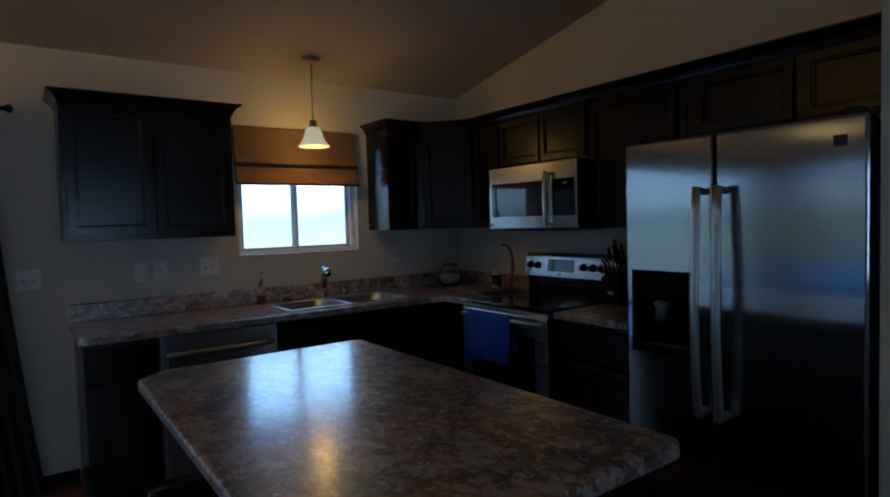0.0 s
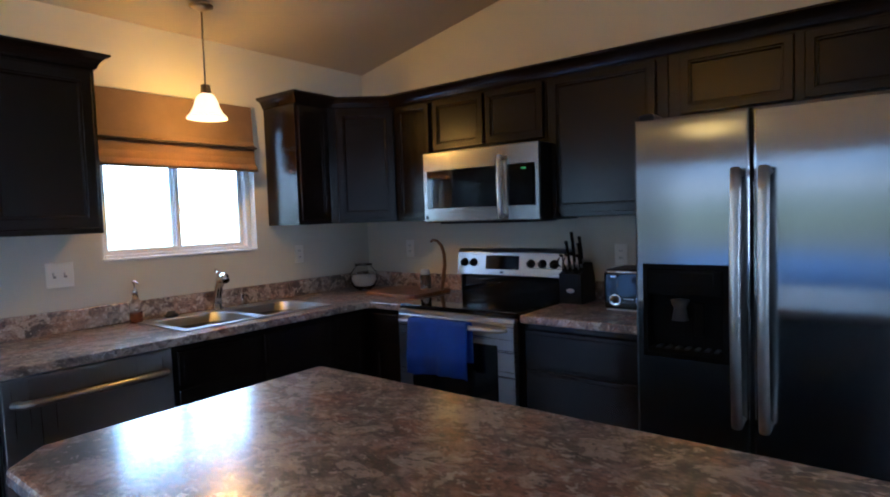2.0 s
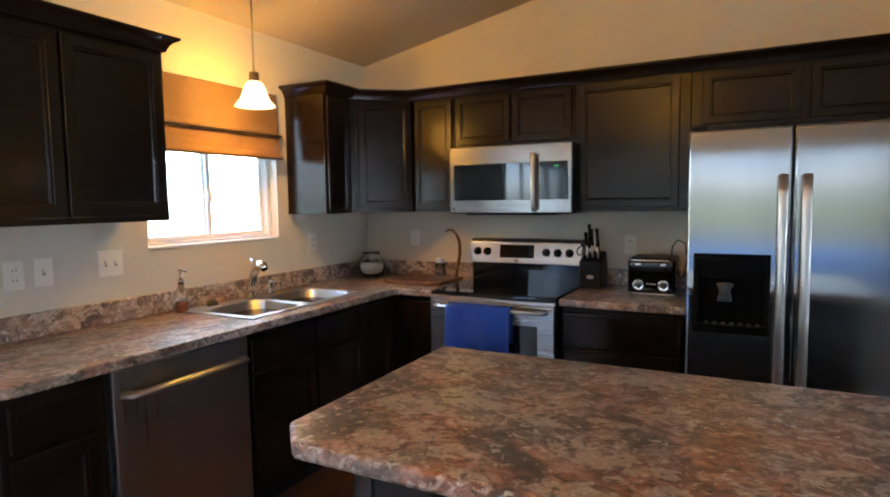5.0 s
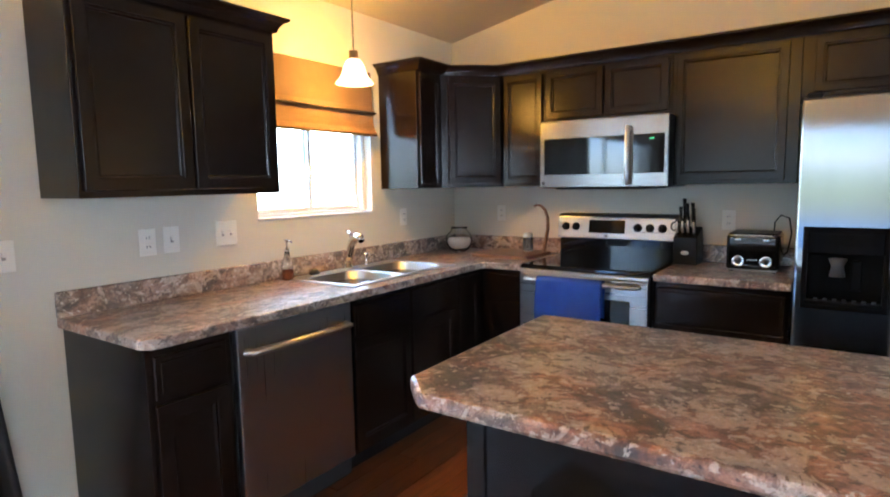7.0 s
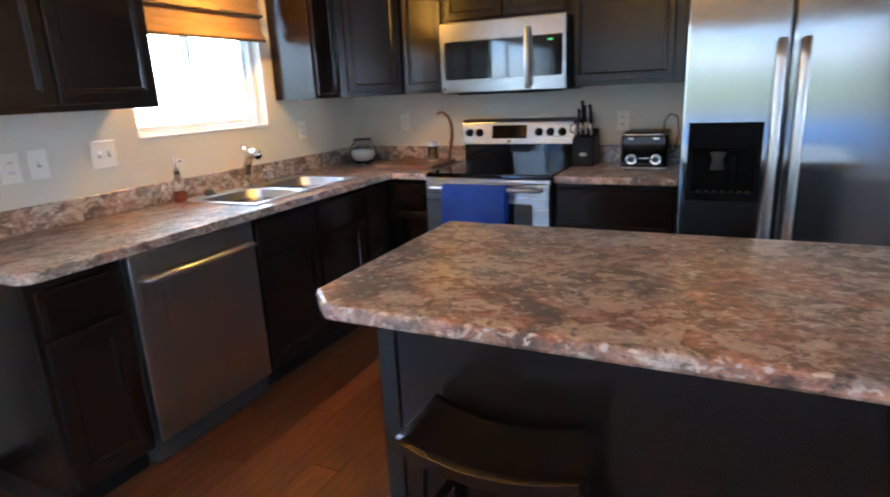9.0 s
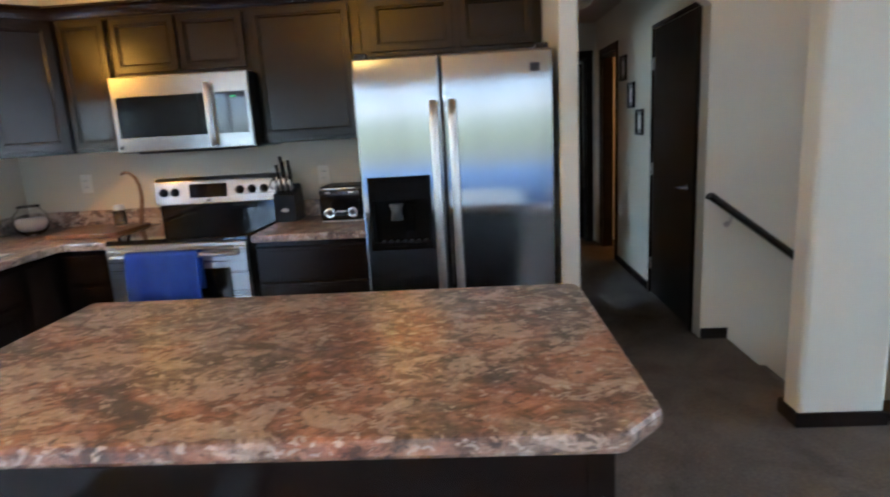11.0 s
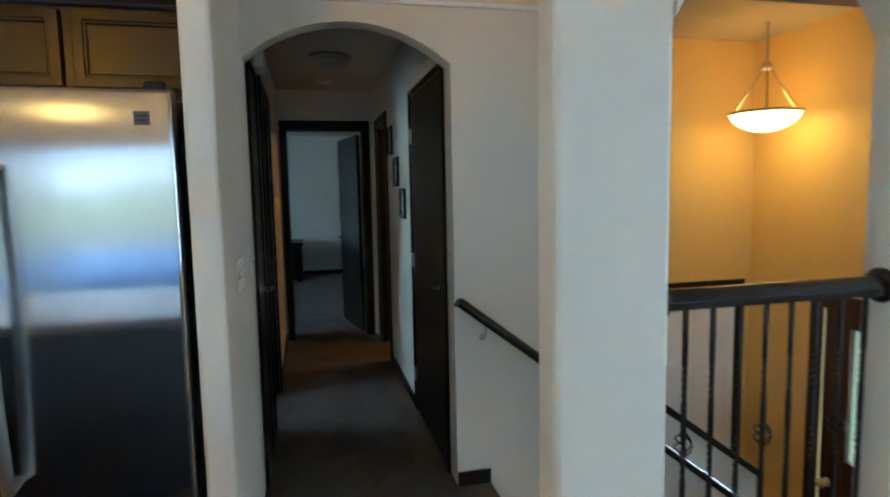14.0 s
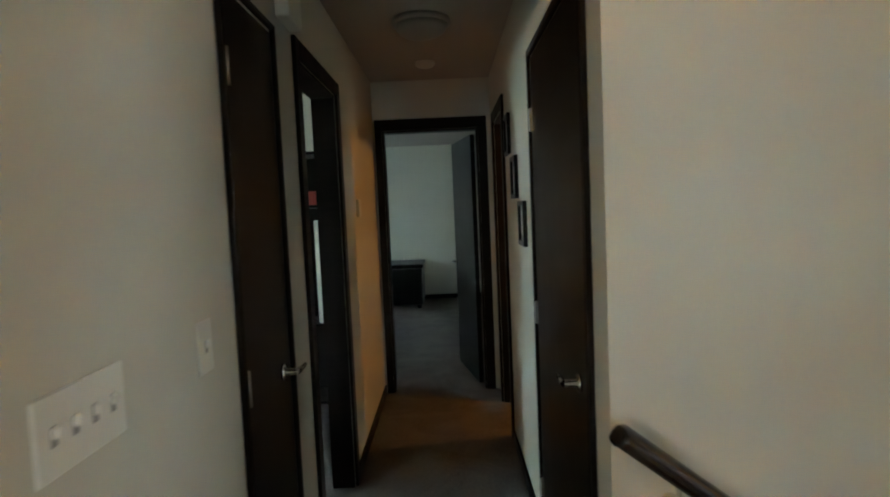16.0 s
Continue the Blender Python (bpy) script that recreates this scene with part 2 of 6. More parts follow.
M_board = mat("oiled_board", (0.30, 0.15, 0.06), 0.5, build=wood_build((0.12, 0.056, 0.026), (0.26, 0.135, 0.065), stretch=(0.3, 1, 1), lo=0.4, hi=0.55))
M_stool = mat("walnut_stool", (0.06, 0.032, 0.018), 0.35, Specular_IOR_Level=0.25, build=wood_build((0.005, 0.003, 0.002), (0.016, 0.008, 0.0045), stretch=(1, 0.06, 1)))
M_glass = mat("clear_glass", (1, 1, 1), 0.02, Transmission_Weight=1.0, IOR=1.45)
M_amber = mat("amber_soap", (0.62, 0.20, 0.05), 0.1, Transmission_Weight=0.7)
M_lampglass = glow("lit_frosted_glass", (1.0, 0.70, 0.34), 1.5)
M_bowlglass = glow("lit_alabaster_glass", (1.0, 0.58, 0.14), 4.3)
M_deadglass = mat("frosted_glass_unlit", (0.36, 0.34, 0.30), 0.3)
M_display = glow("green_clock", (0.15, 0.9, 0.3), 0.0875)
M_canvas = mat("white_canvas", (0.72, 0.71, 0.69), 0.7)
M_red = mat("red_paint_print", (0.36, 0.05, 0.03), 0.6)
M_photo = mat("grey_photo_print", (0.33, 0.33, 0.31), 0.4, build=painted((0.33, 0.33, 0.31), 0.5, 0.0))
M_grass = mat("dry_grass", (0.10, 0.12, 0.05), 0.9, build=fabric_build((0.07, 0.09, 0.035), (0.16, 0.16, 0.07), 3))


def sky_backdrop(name, stops, strength, z0, z1, side_gain=None, axis="Y"):
    """Distance seen outside a window: bands by height, broken up a little."""
    m = bpy.data.materials.new(name)
    m.use_nodes = True
    nt = m.node_tree
    nt.nodes.remove(nt.nodes["Principled BSDF"])
    em = nt.nodes.new("ShaderNodeEmission")
    em.inputs["Strength"].default_value = strength
    tc = nt.nodes.new("ShaderNodeTexCoord")
    sep = nt.nodes.new("ShaderNodeSeparateXYZ")
    nt.links.new(tc.outputs["Object"], sep.inputs[0])
    nz = noise_tex(nt, coords(nt, (0.5, 0.35, 1.0)), 0.8, 4)
    ad = nt.nodes.new("ShaderNodeMath")
    ad.operation = 'MULTIPLY_ADD'
    nt.links.new(nz, ad.inputs[0])
    ad.inputs[1].default_value = 0.9
    nt.links.new(sep.outputs["Z"], ad.inputs[2])
    mr = nt.nodes.new("ShaderNodeMapRange")
    mr.inputs["From Min"].default_value, mr.inputs["From Max"].default_value = z0 + 0.45, z1 + 0.45
    nt.links.new(ad.outputs[0], mr.inputs["Value"])
    nt.links.new(ramp(nt, mr.outputs["Result"], stops), em.inputs["Color"])
    if side_gain:   # an added brightness ramp along one axis, tuned per opening
        g = nt.nodes.new("ShaderNodeMapRange")
        g.inputs["From Min"].default_value, g.inputs["From Max"].default_value = side_gain[0], side_gain[1]
        g.inputs["To Min"].default_value, g.inputs["To Max"].default_value = strength, strength * side_gain[2]
        nt.links.new(sep.outputs[axis], g.inputs["Value"])
        nt.links.new(g.outputs["Result"], em.inputs["Strength"])
    nt.links.new(em.outputs[0], nt.nodes["Material Output"].inputs["Surface"])
    return m


M_west = sky_backdrop("west_distance", [(0.0, (0.03, 0.05, 0.09)), (0.16, (0.05, 0.09, 0.19)), (0.25, (0.18, 0.30, 0.56)), (0.30, (0.30, 0.33, 0.33)), (0.38, (0.36, 0.40, 0.28)),
                                       (0.45, (0.45, 0.50, 0.42)), (0.50, (0.78, 0.80, 0.78)), (0.56, (0.55, 0.66, 0.78)), (0.68, (0.58, 0.80, 1.0)), (1.0, (0.42, 0.70, 1.0))], 1.65, -2.0, 6.0, (1.0, -4.0, 0.6))
M_north = sky_backdrop("north_distance", [(0.0, (0.16, 0.26, 0.46)), (0.20, (0.22, 0.33, 0.55)), (0.28, (0.36, 0.40, 0.38)), (0.38, (0.44, 0.50, 0.40)), (0.43, (0.34, 0.40, 0.36)),
                                         (0.47, (0.72, 0.80, 0.80)), (0.55, (0.62, 0.77, 0.92)), (0.68, (0.62, 0.80, 1.0)), (1.0, (0.52, 0.74, 1.0))], 4.2, -2.0, 6.0, (-1.0, 1.2, 2.7), "X")
M_south = sky_backdrop("south_distance", [(0.0, (0.55, 0.60, 0.66)), (0.4, (0.85, 0.90, 0.95)), (1.0, (0.78, 0.90, 1.0))], 8.0, -2.0, 6.0)


# ---------- building helpers ----------
def box(bm, x0, x1, y0, y1, z0, z1, bev=0.0, seg=1):
    r = bmesh.ops.create_cube(bm, size=1.0)
    vs = r["verts"]
    for v in vs:
        v.co = Vector((x0 + (v.co.x + 0.5) * (x1 - x0), y0 + (v.co.y + 0.5) * (y1 - y0), z0 + (v.co.z + 0.5) * (z1 - z0)))
    if bev > 0:
        es = list({e for v in vs for e in v.link_edges})
        bmesh.ops.bevel(bm, geom=es, offset=bev, segments=seg, affect='EDGES', profile=0.5)
    return bm


def prism(bm, poly, axis, a0, a1, bev=0.0):
    """Extrudes a polygon: axis 'x' takes (y, z) points, 'y' (x, z), 'z' (x, y)."""
    def put(p, a):
        return {"x": (a, p[0], p[1]), "y": (p[0], a, p[1]), "z": (p[0], p[1], a)}[axis]
    lo = [bm.verts.new(put(p, a0)) for p in poly]
    hi = [bm.verts.new(put(p, a1)) for p in poly]
    fs = [bm.faces.new(lo), bm.faces.new(hi)]
    n = len(poly)
    for i in range(n):
        fs.append(bm.faces.new((lo[i], lo[(i + 1) % n], hi[(i + 1) % n], hi[i])))
    bmesh.ops.recalc_face_normals(bm, faces=fs)
    if bev > 0:
        es = list({e for f in fs for e in f.edges})
        bmesh.ops.bevel(bm, geom=es, offset=bev, segments=2, affect='EDGES', profile=0.5)
    return bm


def lathe(bm, profile, cx, cy, cz, seg=28, smooth=True, axis='z'):
    """Turns (radius, height) points round an upright axis (or one along x or y)."""
    rings = []
    for r, z in profile:
        ring = []
        for i in range(seg):
            a = 2 * math.pi * i / seg
            u, w = r * math.cos(a), r * math.sin(a)
            co = {"z": (cx + u, cy + w, cz + z), "x": (cx + z, cy + u, cz + w), "y": (cx + u, cy + z, cz + w)}[axis]
            ring.append(bm.verts.new(co))
        rings.append(ring)
    fs = []
    for a, b in zip(rings, rings[1:]):
        for i in range(seg):
            fs.append(bm.faces.new((a[i], a[(i + 1) % seg], b[(i + 1) % seg], b[i])))
    if profile[0][0] > 1e-5:
        fs.append(bm.faces.new(rings[0]))
    if profile[-1][0] > 1e-5:
        fs.append(bm.faces.new(rings[-1]))
    bmesh.ops.recalc_face_normals(bm, faces=fs)
    for f in fs:
        f.smooth = smooth and len(f.verts) == 4
    return bm


def tube(bm, pts, r, seg=10, flat=1.0, smooth=True):
    """A rod along a line of points; r may be one radius or one a point; flat squeezes it along its second side."""
    pts = [Vector(p) for p in pts]
    rs = r if isinstance(r, (list, tuple)) else [r] * len(pts)
    side = None
    rings = []
    for i, p in enumerate(pts):
        d = (pts[min(i + 1, len(pts) - 1)] - pts[max(i - 1, 0)]).normalized()
        if side is None:
            side = d.cross(Vector((0, 0, 1)))
            if side.length < 0.05:
                side = d.cross(Vector((0, 1, 0)))
        side = (side - d * side.dot(d)).normalized()
        up = d.cross(side)
        rings.append([bm.verts.new(p + side * (rs[i] * math.cos(2 * math.pi * k / seg)) + up * (rs[i] * flat * math.sin(2 * math.pi * k / seg))) for k in range(seg)])
    fs = []
    for a, b in zip(rings, rings[1:]):
        for k in range(seg):
            fs.append(bm.faces.new((a[k], a[(k + 1) % seg], b[(k + 1) % seg], b[k])))
    fs += [bm.faces.new(rings[0]), bm.faces.new(rings[-1])]
    bmesh.ops.recalc_face_normals(bm, faces=fs)
    for f in fs:
        f.smooth = smooth and len(f.verts) == 4
    return bm


def ring(bm, put, a0, a1, z0, z1, w, o0, o1, bev=0.0):
    """A mitred frame in one piece; put turns (along, up, out) into a place."""
    vs = []
    for o in (o0, o1):
        for k in (0.0, w):
            vs.append([bm.verts.new(put(u, z, o)) for u, z in ((a0 + k, z0 + k), (a1 - k, z0 + k), (a1 - k, z1 - k), (a0 + k, z1 - k))])
    bo, bi, fo, fi = vs
    fs = []
    for i in range(4):
        j = (i + 1) % 4
        for q in ((bo[i], bo[j], bi[j], bi[i]), (fo[i], fo[j], fi[j], fi[i]), (bo[i], bo[j], fo[j], fo[i]), (bi[i], bi[j], fi[j], fi[i])):
            fs.append(bm.faces.new(q))
    bmesh.ops.recalc_face_normals(bm, faces=fs)
    if bev:
        bmesh.ops.bevel(bm, geom=list({e for f in fs for e in f.edges}), offset=bev, segments=1, affect='EDGES')
    return bm


def mesh_of(name, bm, material):
    me = bpy.data.meshes.new(name)
    bm.to_mesh(me)
    bm.free()
    me.materials.append(material)
    return me


def thing(name, base, label, category, group="", kind=""):
    e = new(name)
    e.location = base
    e.empty_display_size = 0.05
    return tagged(e, label, category, group, kind)


def world_origin(ob):
    p = Vector((0, 0, 0))
    while ob:
        p += ob.location
        ob = ob.parent
    return p


def part(name, bm, material, parent, label=""):
    """Links a bmesh made in world places as one mesh under a thing or under a part."""
    o = world_origin(parent)
    bmesh.ops.translate(bm, verts=bm.verts, vec=-o)
    ob = new(name, mesh_of(name, bm, material))
    ob.parent = parent
    return tagged(ob, label) if label else ob


def solid(name, bm, material, label, category, group="", kind=""):
    """A thing of one mesh."""
    return tagged(new(name, mesh_of(name, bm, material)), label, category, group, kind)


def B():
    return bmesh.new()


# ---------- structure ----------
E_W, N_W = 2.86, 4.05          # inner faces of the east and north walls
RIDGE_Y, EAVE = -1.0, 2.45


def vault(y):
    return EAVE + 0.2 * (N_W - y) if y > RIDGE_Y else EAVE + 0.2 * (N_W - RIDGE_Y) - 0.2 * (RIDGE_Y - y)


def shell(name, bm, label, material=None, category="wall"):
    return solid(name, bm, material or M_wall, label, category, kind="structure")


X_W, Y_S = -4.5, -6.2
# north wall with the sink window and the patio door
WX0, WX1, WZ0, WZ1 = 1.025, 1.91, 1.23, 2.05
PX0, PX1, PZ1 = -3.75, -0.50, 2.04
b = B()
for x0, x1, z0, z1 in ((X_W - 0.14, PX0, -0.1, EAVE + 0.03), (PX0, PX1, PZ1, EAVE + 0.03), (PX1, WX0, -0.1, EAVE + 0.03),
                       (WX0, WX1, -0.1, WZ0), (WX0, WX1, WZ1, EAVE + 0.03), (WX1, E_W + 0.115, -0.1, EAVE + 0.03)):
    box(b, x0, x1, N_W, N_W + 0.14, z0, z1)
shell("wall_north", b, "beige painted wall with a window over the sink")
# kitchen east wall, gable shaped, from the wing wall to the north wall
b = B()
prism(b, [(0.785, -0.1), (N_W, -0.1), (N_W, vault(N_W)), (0.785, vault(0.785))], 'x', E_W, E_W + 0.115)
shell("wall_east_kitchen", b, "beige painted kitchen wall behind stove and fridge")
# wing wall beside the fridge and the hall's north wall
HN, HS = 0.70, -0.205
b = B()
prism(b, [(HN, -0.1), (0.785, -0.1), (0.785, vault(0.785)), (HN, vault(HN))], 'x', 1.985, E_W + 0.115, 0.012)
shell("wall_wing", b, "beige wing wall with rounded corners beside the fridge")


def arc(y0, y1, spring, rise, n=18):
    """Points of a segmental arch from y0 to y1."""
    h = (y1 - y0) / 2
    R = (h * h + rise * rise) / (2 * rise)
    a = math.asin(h / R)
    return [(y0 + h + R * math.sin(-a + 2 * a * i / n), spring + R * (math.cos(-a + 2 * a * i / n) - math.cos(a))) for i in range(n + 1)]


# wall over the hall arch and on beside the stairs
b = B()
prism(b, [(HN, vault(HN)), (HN, 2.01)] + arc(HS, HN, 2.01, 0.17)[::-1][1:-1] + [(HS, 2.01), (HS, vault(HS))], 'x', E_W, E_W + 0.115)
prism(b, [(HS, -0.1), (HS, vault(HS)), (-1.0, vault(-1.0)), (-1.18, vault(-1.18)), (-1.18, -1.45), (-0.4, -1.45), (-0.4, -0.1)], 'x', E_W, E_W + 0.112)
shell("wall_arch", b, "beige wall with an arched opening to the hall")
b = B()
for z, d in ((2.262, 0.016), (2.345, 0.030)):
    box(b, E_W - d, E_W - 0.001, -1.0, HN - 0.002, z, z + 0.022, 0.004)
shell("trim_arch_band", b, "two thin cream bands above the arch", M_vinyl, "trim")

# column wall with two arched openings towards the stairs
CX0, CX1 = 1.75, 1.89
OPEN = [(-1.478, -0.597), (-2.63, -1.75)]
b = B()
prism(b, [(-0.597, -0.02), (-0.222, -0.02), (-0.222, vault(-0.222)), (-0.597, vault(-0.597))], 'x', CX0, CX1, 0.02)
prism(b, [(-1.75, -0.02), (-1.478, -0.02), (-1.478, 1.93), (-1.75, 1.93)], 'x', CX0, CX1)
for y0, y1 in OPEN:
    prism(b, [(y0, vault(y0)), (y0, 1.93)] + arc(y0, y1, 1.93, 0.27)[1:-1] + [(y1, 1.93), (y1, vault(y1))] + ([(-1.0, vault(-1.0))] if y0 > -2 else []), 'x', CX0, CX1)
prism(b, [(-1.75, 1.93), (-1.478, 1.93), (-1.478, vault(-1.478)), (-1.75, vault(-1.75))], 'x', CX0, CX1)
prism(b, [(Y_S, -0.02), (-2.63, -0.02), (-2.63, vault(-2.63)), (Y_S, vault(Y_S))], 'x', CX0, CX1)
box(b, CX0 + 0.01, CX1, -2.78, -0.37, -1.45, -0.055)
shell("wall_columns", b, "pale painted wall with two arched openings over the stairs")

# west and south walls of the living space
GY0, GY1 = -0.3, 3.75
b = B()
prism(b, [(GY1, -0.1), (N_W, -0.1), (N_W, vault(N_W)), (GY1, vault(GY1))], 'x', X_W - 0.14, X_W)
prism(b, [(GY0, 2.15), (GY1, 2.15), (GY1, vault(GY1)), (GY0, vault(GY0))], 'x', X_W - 0.14, X_W)
LY0, LY1 = -5.9, -0.9
prism(b, [(LY1, -0.1), (GY0, -0.1), (GY0, vault(GY0)), (LY1, vault(LY1))], 'x', X_W - 0.14, X_W)
prism(b, [(Y_S, -0.1), (LY0, -0.1), (LY0, vault(LY0)), (Y_S, vault(Y_S))], 'x', X_W - 0.14, X_W)
prism(b, [(LY0, -0.1), (LY1, -0.1), (LY1, 0.25), (LY0, 0.25)], 'x', X_W - 0.14, X_W)
prism(b, [(LY0, 2.35), (LY1, 2.35), (LY1, vault(LY1)), (RIDGE_Y, vault(RIDGE_Y)), (LY0, vault(LY0))], 'x', X_W - 0.14, X_W)
shell("wall_west", b, "beige painted wall with wide glass doors")
b = B()
VX0, VX1 = -0.9, 1.6
for x0, x1, z0, z1 in ((X_W - 0.14, VX0, -0.1, vault(Y_S)), (VX1, CX1, -0.1, vault(Y_S)), (VX0, VX1, -0.1, 0.45), (VX0, VX1, 2.1, vault(Y_S))):
    box(b, x0, x1, Y_S - 0.14, Y_S, z0, z1)
shell("wall_south", b, "plain beige painted living room wall")

# walls under the floor that close the stairwell
b = B()
box(b, CX0, CX1 - 0.001, -2.74, -0.36, -1.45, -0.101)
box(b, CX1 - 0.001, E_W + 0.112, -0.365, -0.25, -1.45, -0.101)
shell("wall_stairwell", b, "beige wall down beside the stairs")

# foyer walls: east with the white door, south with the front door, north return
FX, FY, LZ = 3.75, -2.62, -1.33
b = B()
box(b, FX, FX + 0.12, FY - 0.12, -1.0, LZ - 0.1, vault(-2.6) - 0.02)
shell("wall_foyer_east", b, "gold painted foyer wall under the bowl lamp", M_gold)
b = B()
DX0, DX1, DZ = 2.25, 3.14, 0.70
for x0, x1, z0, z1 in ((CX1 + 0.002, DX0, LZ - 0.1, 3.15), (DX1, FX, LZ - 0.1, 3.15), (DX0, DX1, DZ, 3.15)):
    box(b, x0, x1, FY - 0.12, FY, z0, z1)
shell("wall_foyer_south", b, "gold painted foyer wall round the front door", M_gold)
b = B()
box(b, E_W + 0.112, FX + 0.12, -1.0, -0.885, LZ - 0.1, vault(-1.0) - 0.004)
shell("wall_foyer_north", b, "gold painted wall closing the foyer", M_gold)
b = B()
prism(b, [(-1.18, -1.44), (-1.18, 0.367), (-1.93, -0.185), (-1.93, -1.44)], 'x', E_W, E_W + 0.112)
shell("wall_knee", b, "sloping beige half wall beside the stairs")

# hall walls with their door openings
HZ = 2.42


def wall_run(bm, y0, y1, x0, x1, holes, top):
    x = x0
    for a, c, z in holes:
        box(bm, x, a, y0, y1, -0.1, top)
        box(bm, a, c, y0, y1, z, top)
        x = c
    box(bm, x, x1, y0, y1, -0.1, top)


b = B()
wall_run(b, HN, HN + 0.115, E_W + 0.116, 6.05, [(2.985, 3.42, 2.03), (3.76, 4.50, 2.03)], HZ)
shell("wall_hall_north", b, "beige hall wall with a closet and a doorway")
b = B()
wall_run(b, HS - 0.115, HS, E_W + 0.113, 6.05, [(3.02, 3.90, 2.03), (5.08, 5.72, 2.03)], HZ)
shell("wall_hall_south", b, "beige hall wall with small framed pictures")
b = B()
EY0, EY1 = -0.105, 0.63
box(b, 6.05, 6.165, -3.1, EY0, -0.1, HZ)
box(b, 6.05, 6.165, EY1, 3.6, -0.1, HZ)
box(b, 6.05, 6.165, EY0, EY1, 2.045, HZ)
shell("wall_hall_end", b, "hall end wall with a door to the far bedroom")
# far bedroom, north room and side room
b = B()
box(b, 10.75, 10.87, -3.1, 3.6, -0.1, HZ)
box(b, 6.165, 10.75, -3.1, -2.98, -0.1, HZ)
box(b, 6.165, 7.9, 3.48, 3.6, -0.1, HZ)
box(b, 9.0, 10.75, 3.48, 3.6, -0.1, HZ)
box(b, 7.9, 9.0, 3.48, 3.6, -0.1, 0.9)
box(b, 7.9, 9.0, 3.48, 3.6, 2.05, HZ)
shell("wall_far_bedroom", b, "pale bedroom walls lit by a window")
b = B()
box(b, E_W + 0.116, 3.0, HN + 0.115, 3.6, -0.1, HZ)
box(b, 3.0, 3.7, 3.48, 3.6, -0.1, HZ)
box(b, 4.9, 6.05, 3.48, 3.6, -0.1, HZ)
box(b, 3.7, 4.9, 3.48, 3.6, -0.1, 1.05)
box(b, 3.7, 4.9, 3.48, 3.6, 1.9, HZ)
shell("wall_north_room", b, "pale walls of the room off the hall")
b = B()
box(b, 3.99, 4.1, -3.1, HS - 0.115, -0.1, HZ)
box(b, 4.1, 6.05, -3.1, -2.98, -0.1, HZ)
shell("wall_side_room", b, "pale walls of the lamp-lit side room")

# ceilings
b = B()
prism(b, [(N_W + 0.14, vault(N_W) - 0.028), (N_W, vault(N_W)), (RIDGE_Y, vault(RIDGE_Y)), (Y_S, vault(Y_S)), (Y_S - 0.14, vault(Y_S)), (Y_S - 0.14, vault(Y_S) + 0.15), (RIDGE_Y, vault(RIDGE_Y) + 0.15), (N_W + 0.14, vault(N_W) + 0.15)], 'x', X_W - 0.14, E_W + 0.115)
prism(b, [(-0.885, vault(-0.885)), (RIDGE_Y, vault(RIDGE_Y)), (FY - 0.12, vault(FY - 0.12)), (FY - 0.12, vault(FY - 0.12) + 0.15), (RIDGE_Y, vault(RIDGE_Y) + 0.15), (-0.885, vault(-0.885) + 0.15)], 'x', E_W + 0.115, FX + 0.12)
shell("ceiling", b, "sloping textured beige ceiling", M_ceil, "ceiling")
b = B()
box(b, E_W + 0.116, 10.87, -3.1, 3.6, HZ, HZ + 0.12)
shell("ceiling_hall", b, "flat textured hall and bedroom ceiling", M_ceil, "ceiling")

# floors: carpet, stair landing and the ground outside
b = B()
box(b, X_W - 0.14, CX1 - 0.002, Y_S - 0.14, -0.37, -0.1, 0.0)
box(b, X_W - 0.14, E_W + 0.113, -0.37, 0.72, -0.1, 0.0)
box(b, E_W + 0.113, 10.87, -0.885, 3.6, -0.1, 0.0)
box(b, 3.99, 10.87, -3.1, -0.885, -0.1, 0.0)
solid("floor_carpet", b, M_carpet, "taupe cut-pile carpet with trodden patches", "carpet", kind="structure")
b = B()
box(b, CX1, FX + 0.12, FY - 0.12, -1.0, LZ - 0.12, LZ)
solid("floor_foyer", b, M_carpet, "taupe carpeted foyer landing", "floor", kind="structure")
b = B()
bmesh.ops.create_grid(b, x_segments=1, y_segments=1, size=400)
bmesh.ops.translate(b, verts=b.verts, vec=(0, 0, -1.7))
solid("ground", b, M_grass, "dry grass ground round the house", "ground", kind="structure")
# distance outside the windows
b = B()
box(b, X_W - 8.1, X_W - 8.0, -14, 18, -1.7, 9)
solid("backdrop", b, M_west, "hazy landscape and sky outside the glass doors", "backdrop", kind="structure")
# Glowing panel behind the added south window; a helper light for south-facing walls.
b = B()
box(b, -12.6, 6, -15.1, -15.0, -1.7, 9)
solid("backdrop", b, M_south, "glowing sky panel added outside the unseen south window", "backdrop", kind="structure")
b = B()
box(b, -12.6, 14, 6.9, 7.0, -1.7, 9)
solid("backdrop", b, M_north, "bright hazy sky outside the north windows", "backdrop", kind="structure")

# baseboards
b = B()
box(b, PX1 + 0.02, 0.068, N_W - 0.014, N_W - 0.001, 0, 0.07, 0.003)
box(b, E_W - 0.014, E_W - 0.001, -0.372, HS, 0, 0.07, 0.003)
box(b, 1.971, 1.984, HN - 0.014, 0.792, 0, 0.07, 0.003)
box(b, 1.971, 2.98, HN - 0.014, HN - 0.001, 0, 0.07, 0.003)
box(b, CX0 - 0.014, CX0 - 0.001, -0.602, -0.209, 0, 0.07, 0.003)
box(b, CX0 - 0.014, CX1 + 0.013, -0.221, -0.208, 0, 0.07, 0.003)
box(b, CX1 + 0.001, CX1 + 0.014, -0.37, -0.209, 0, 0.07, 0.003)
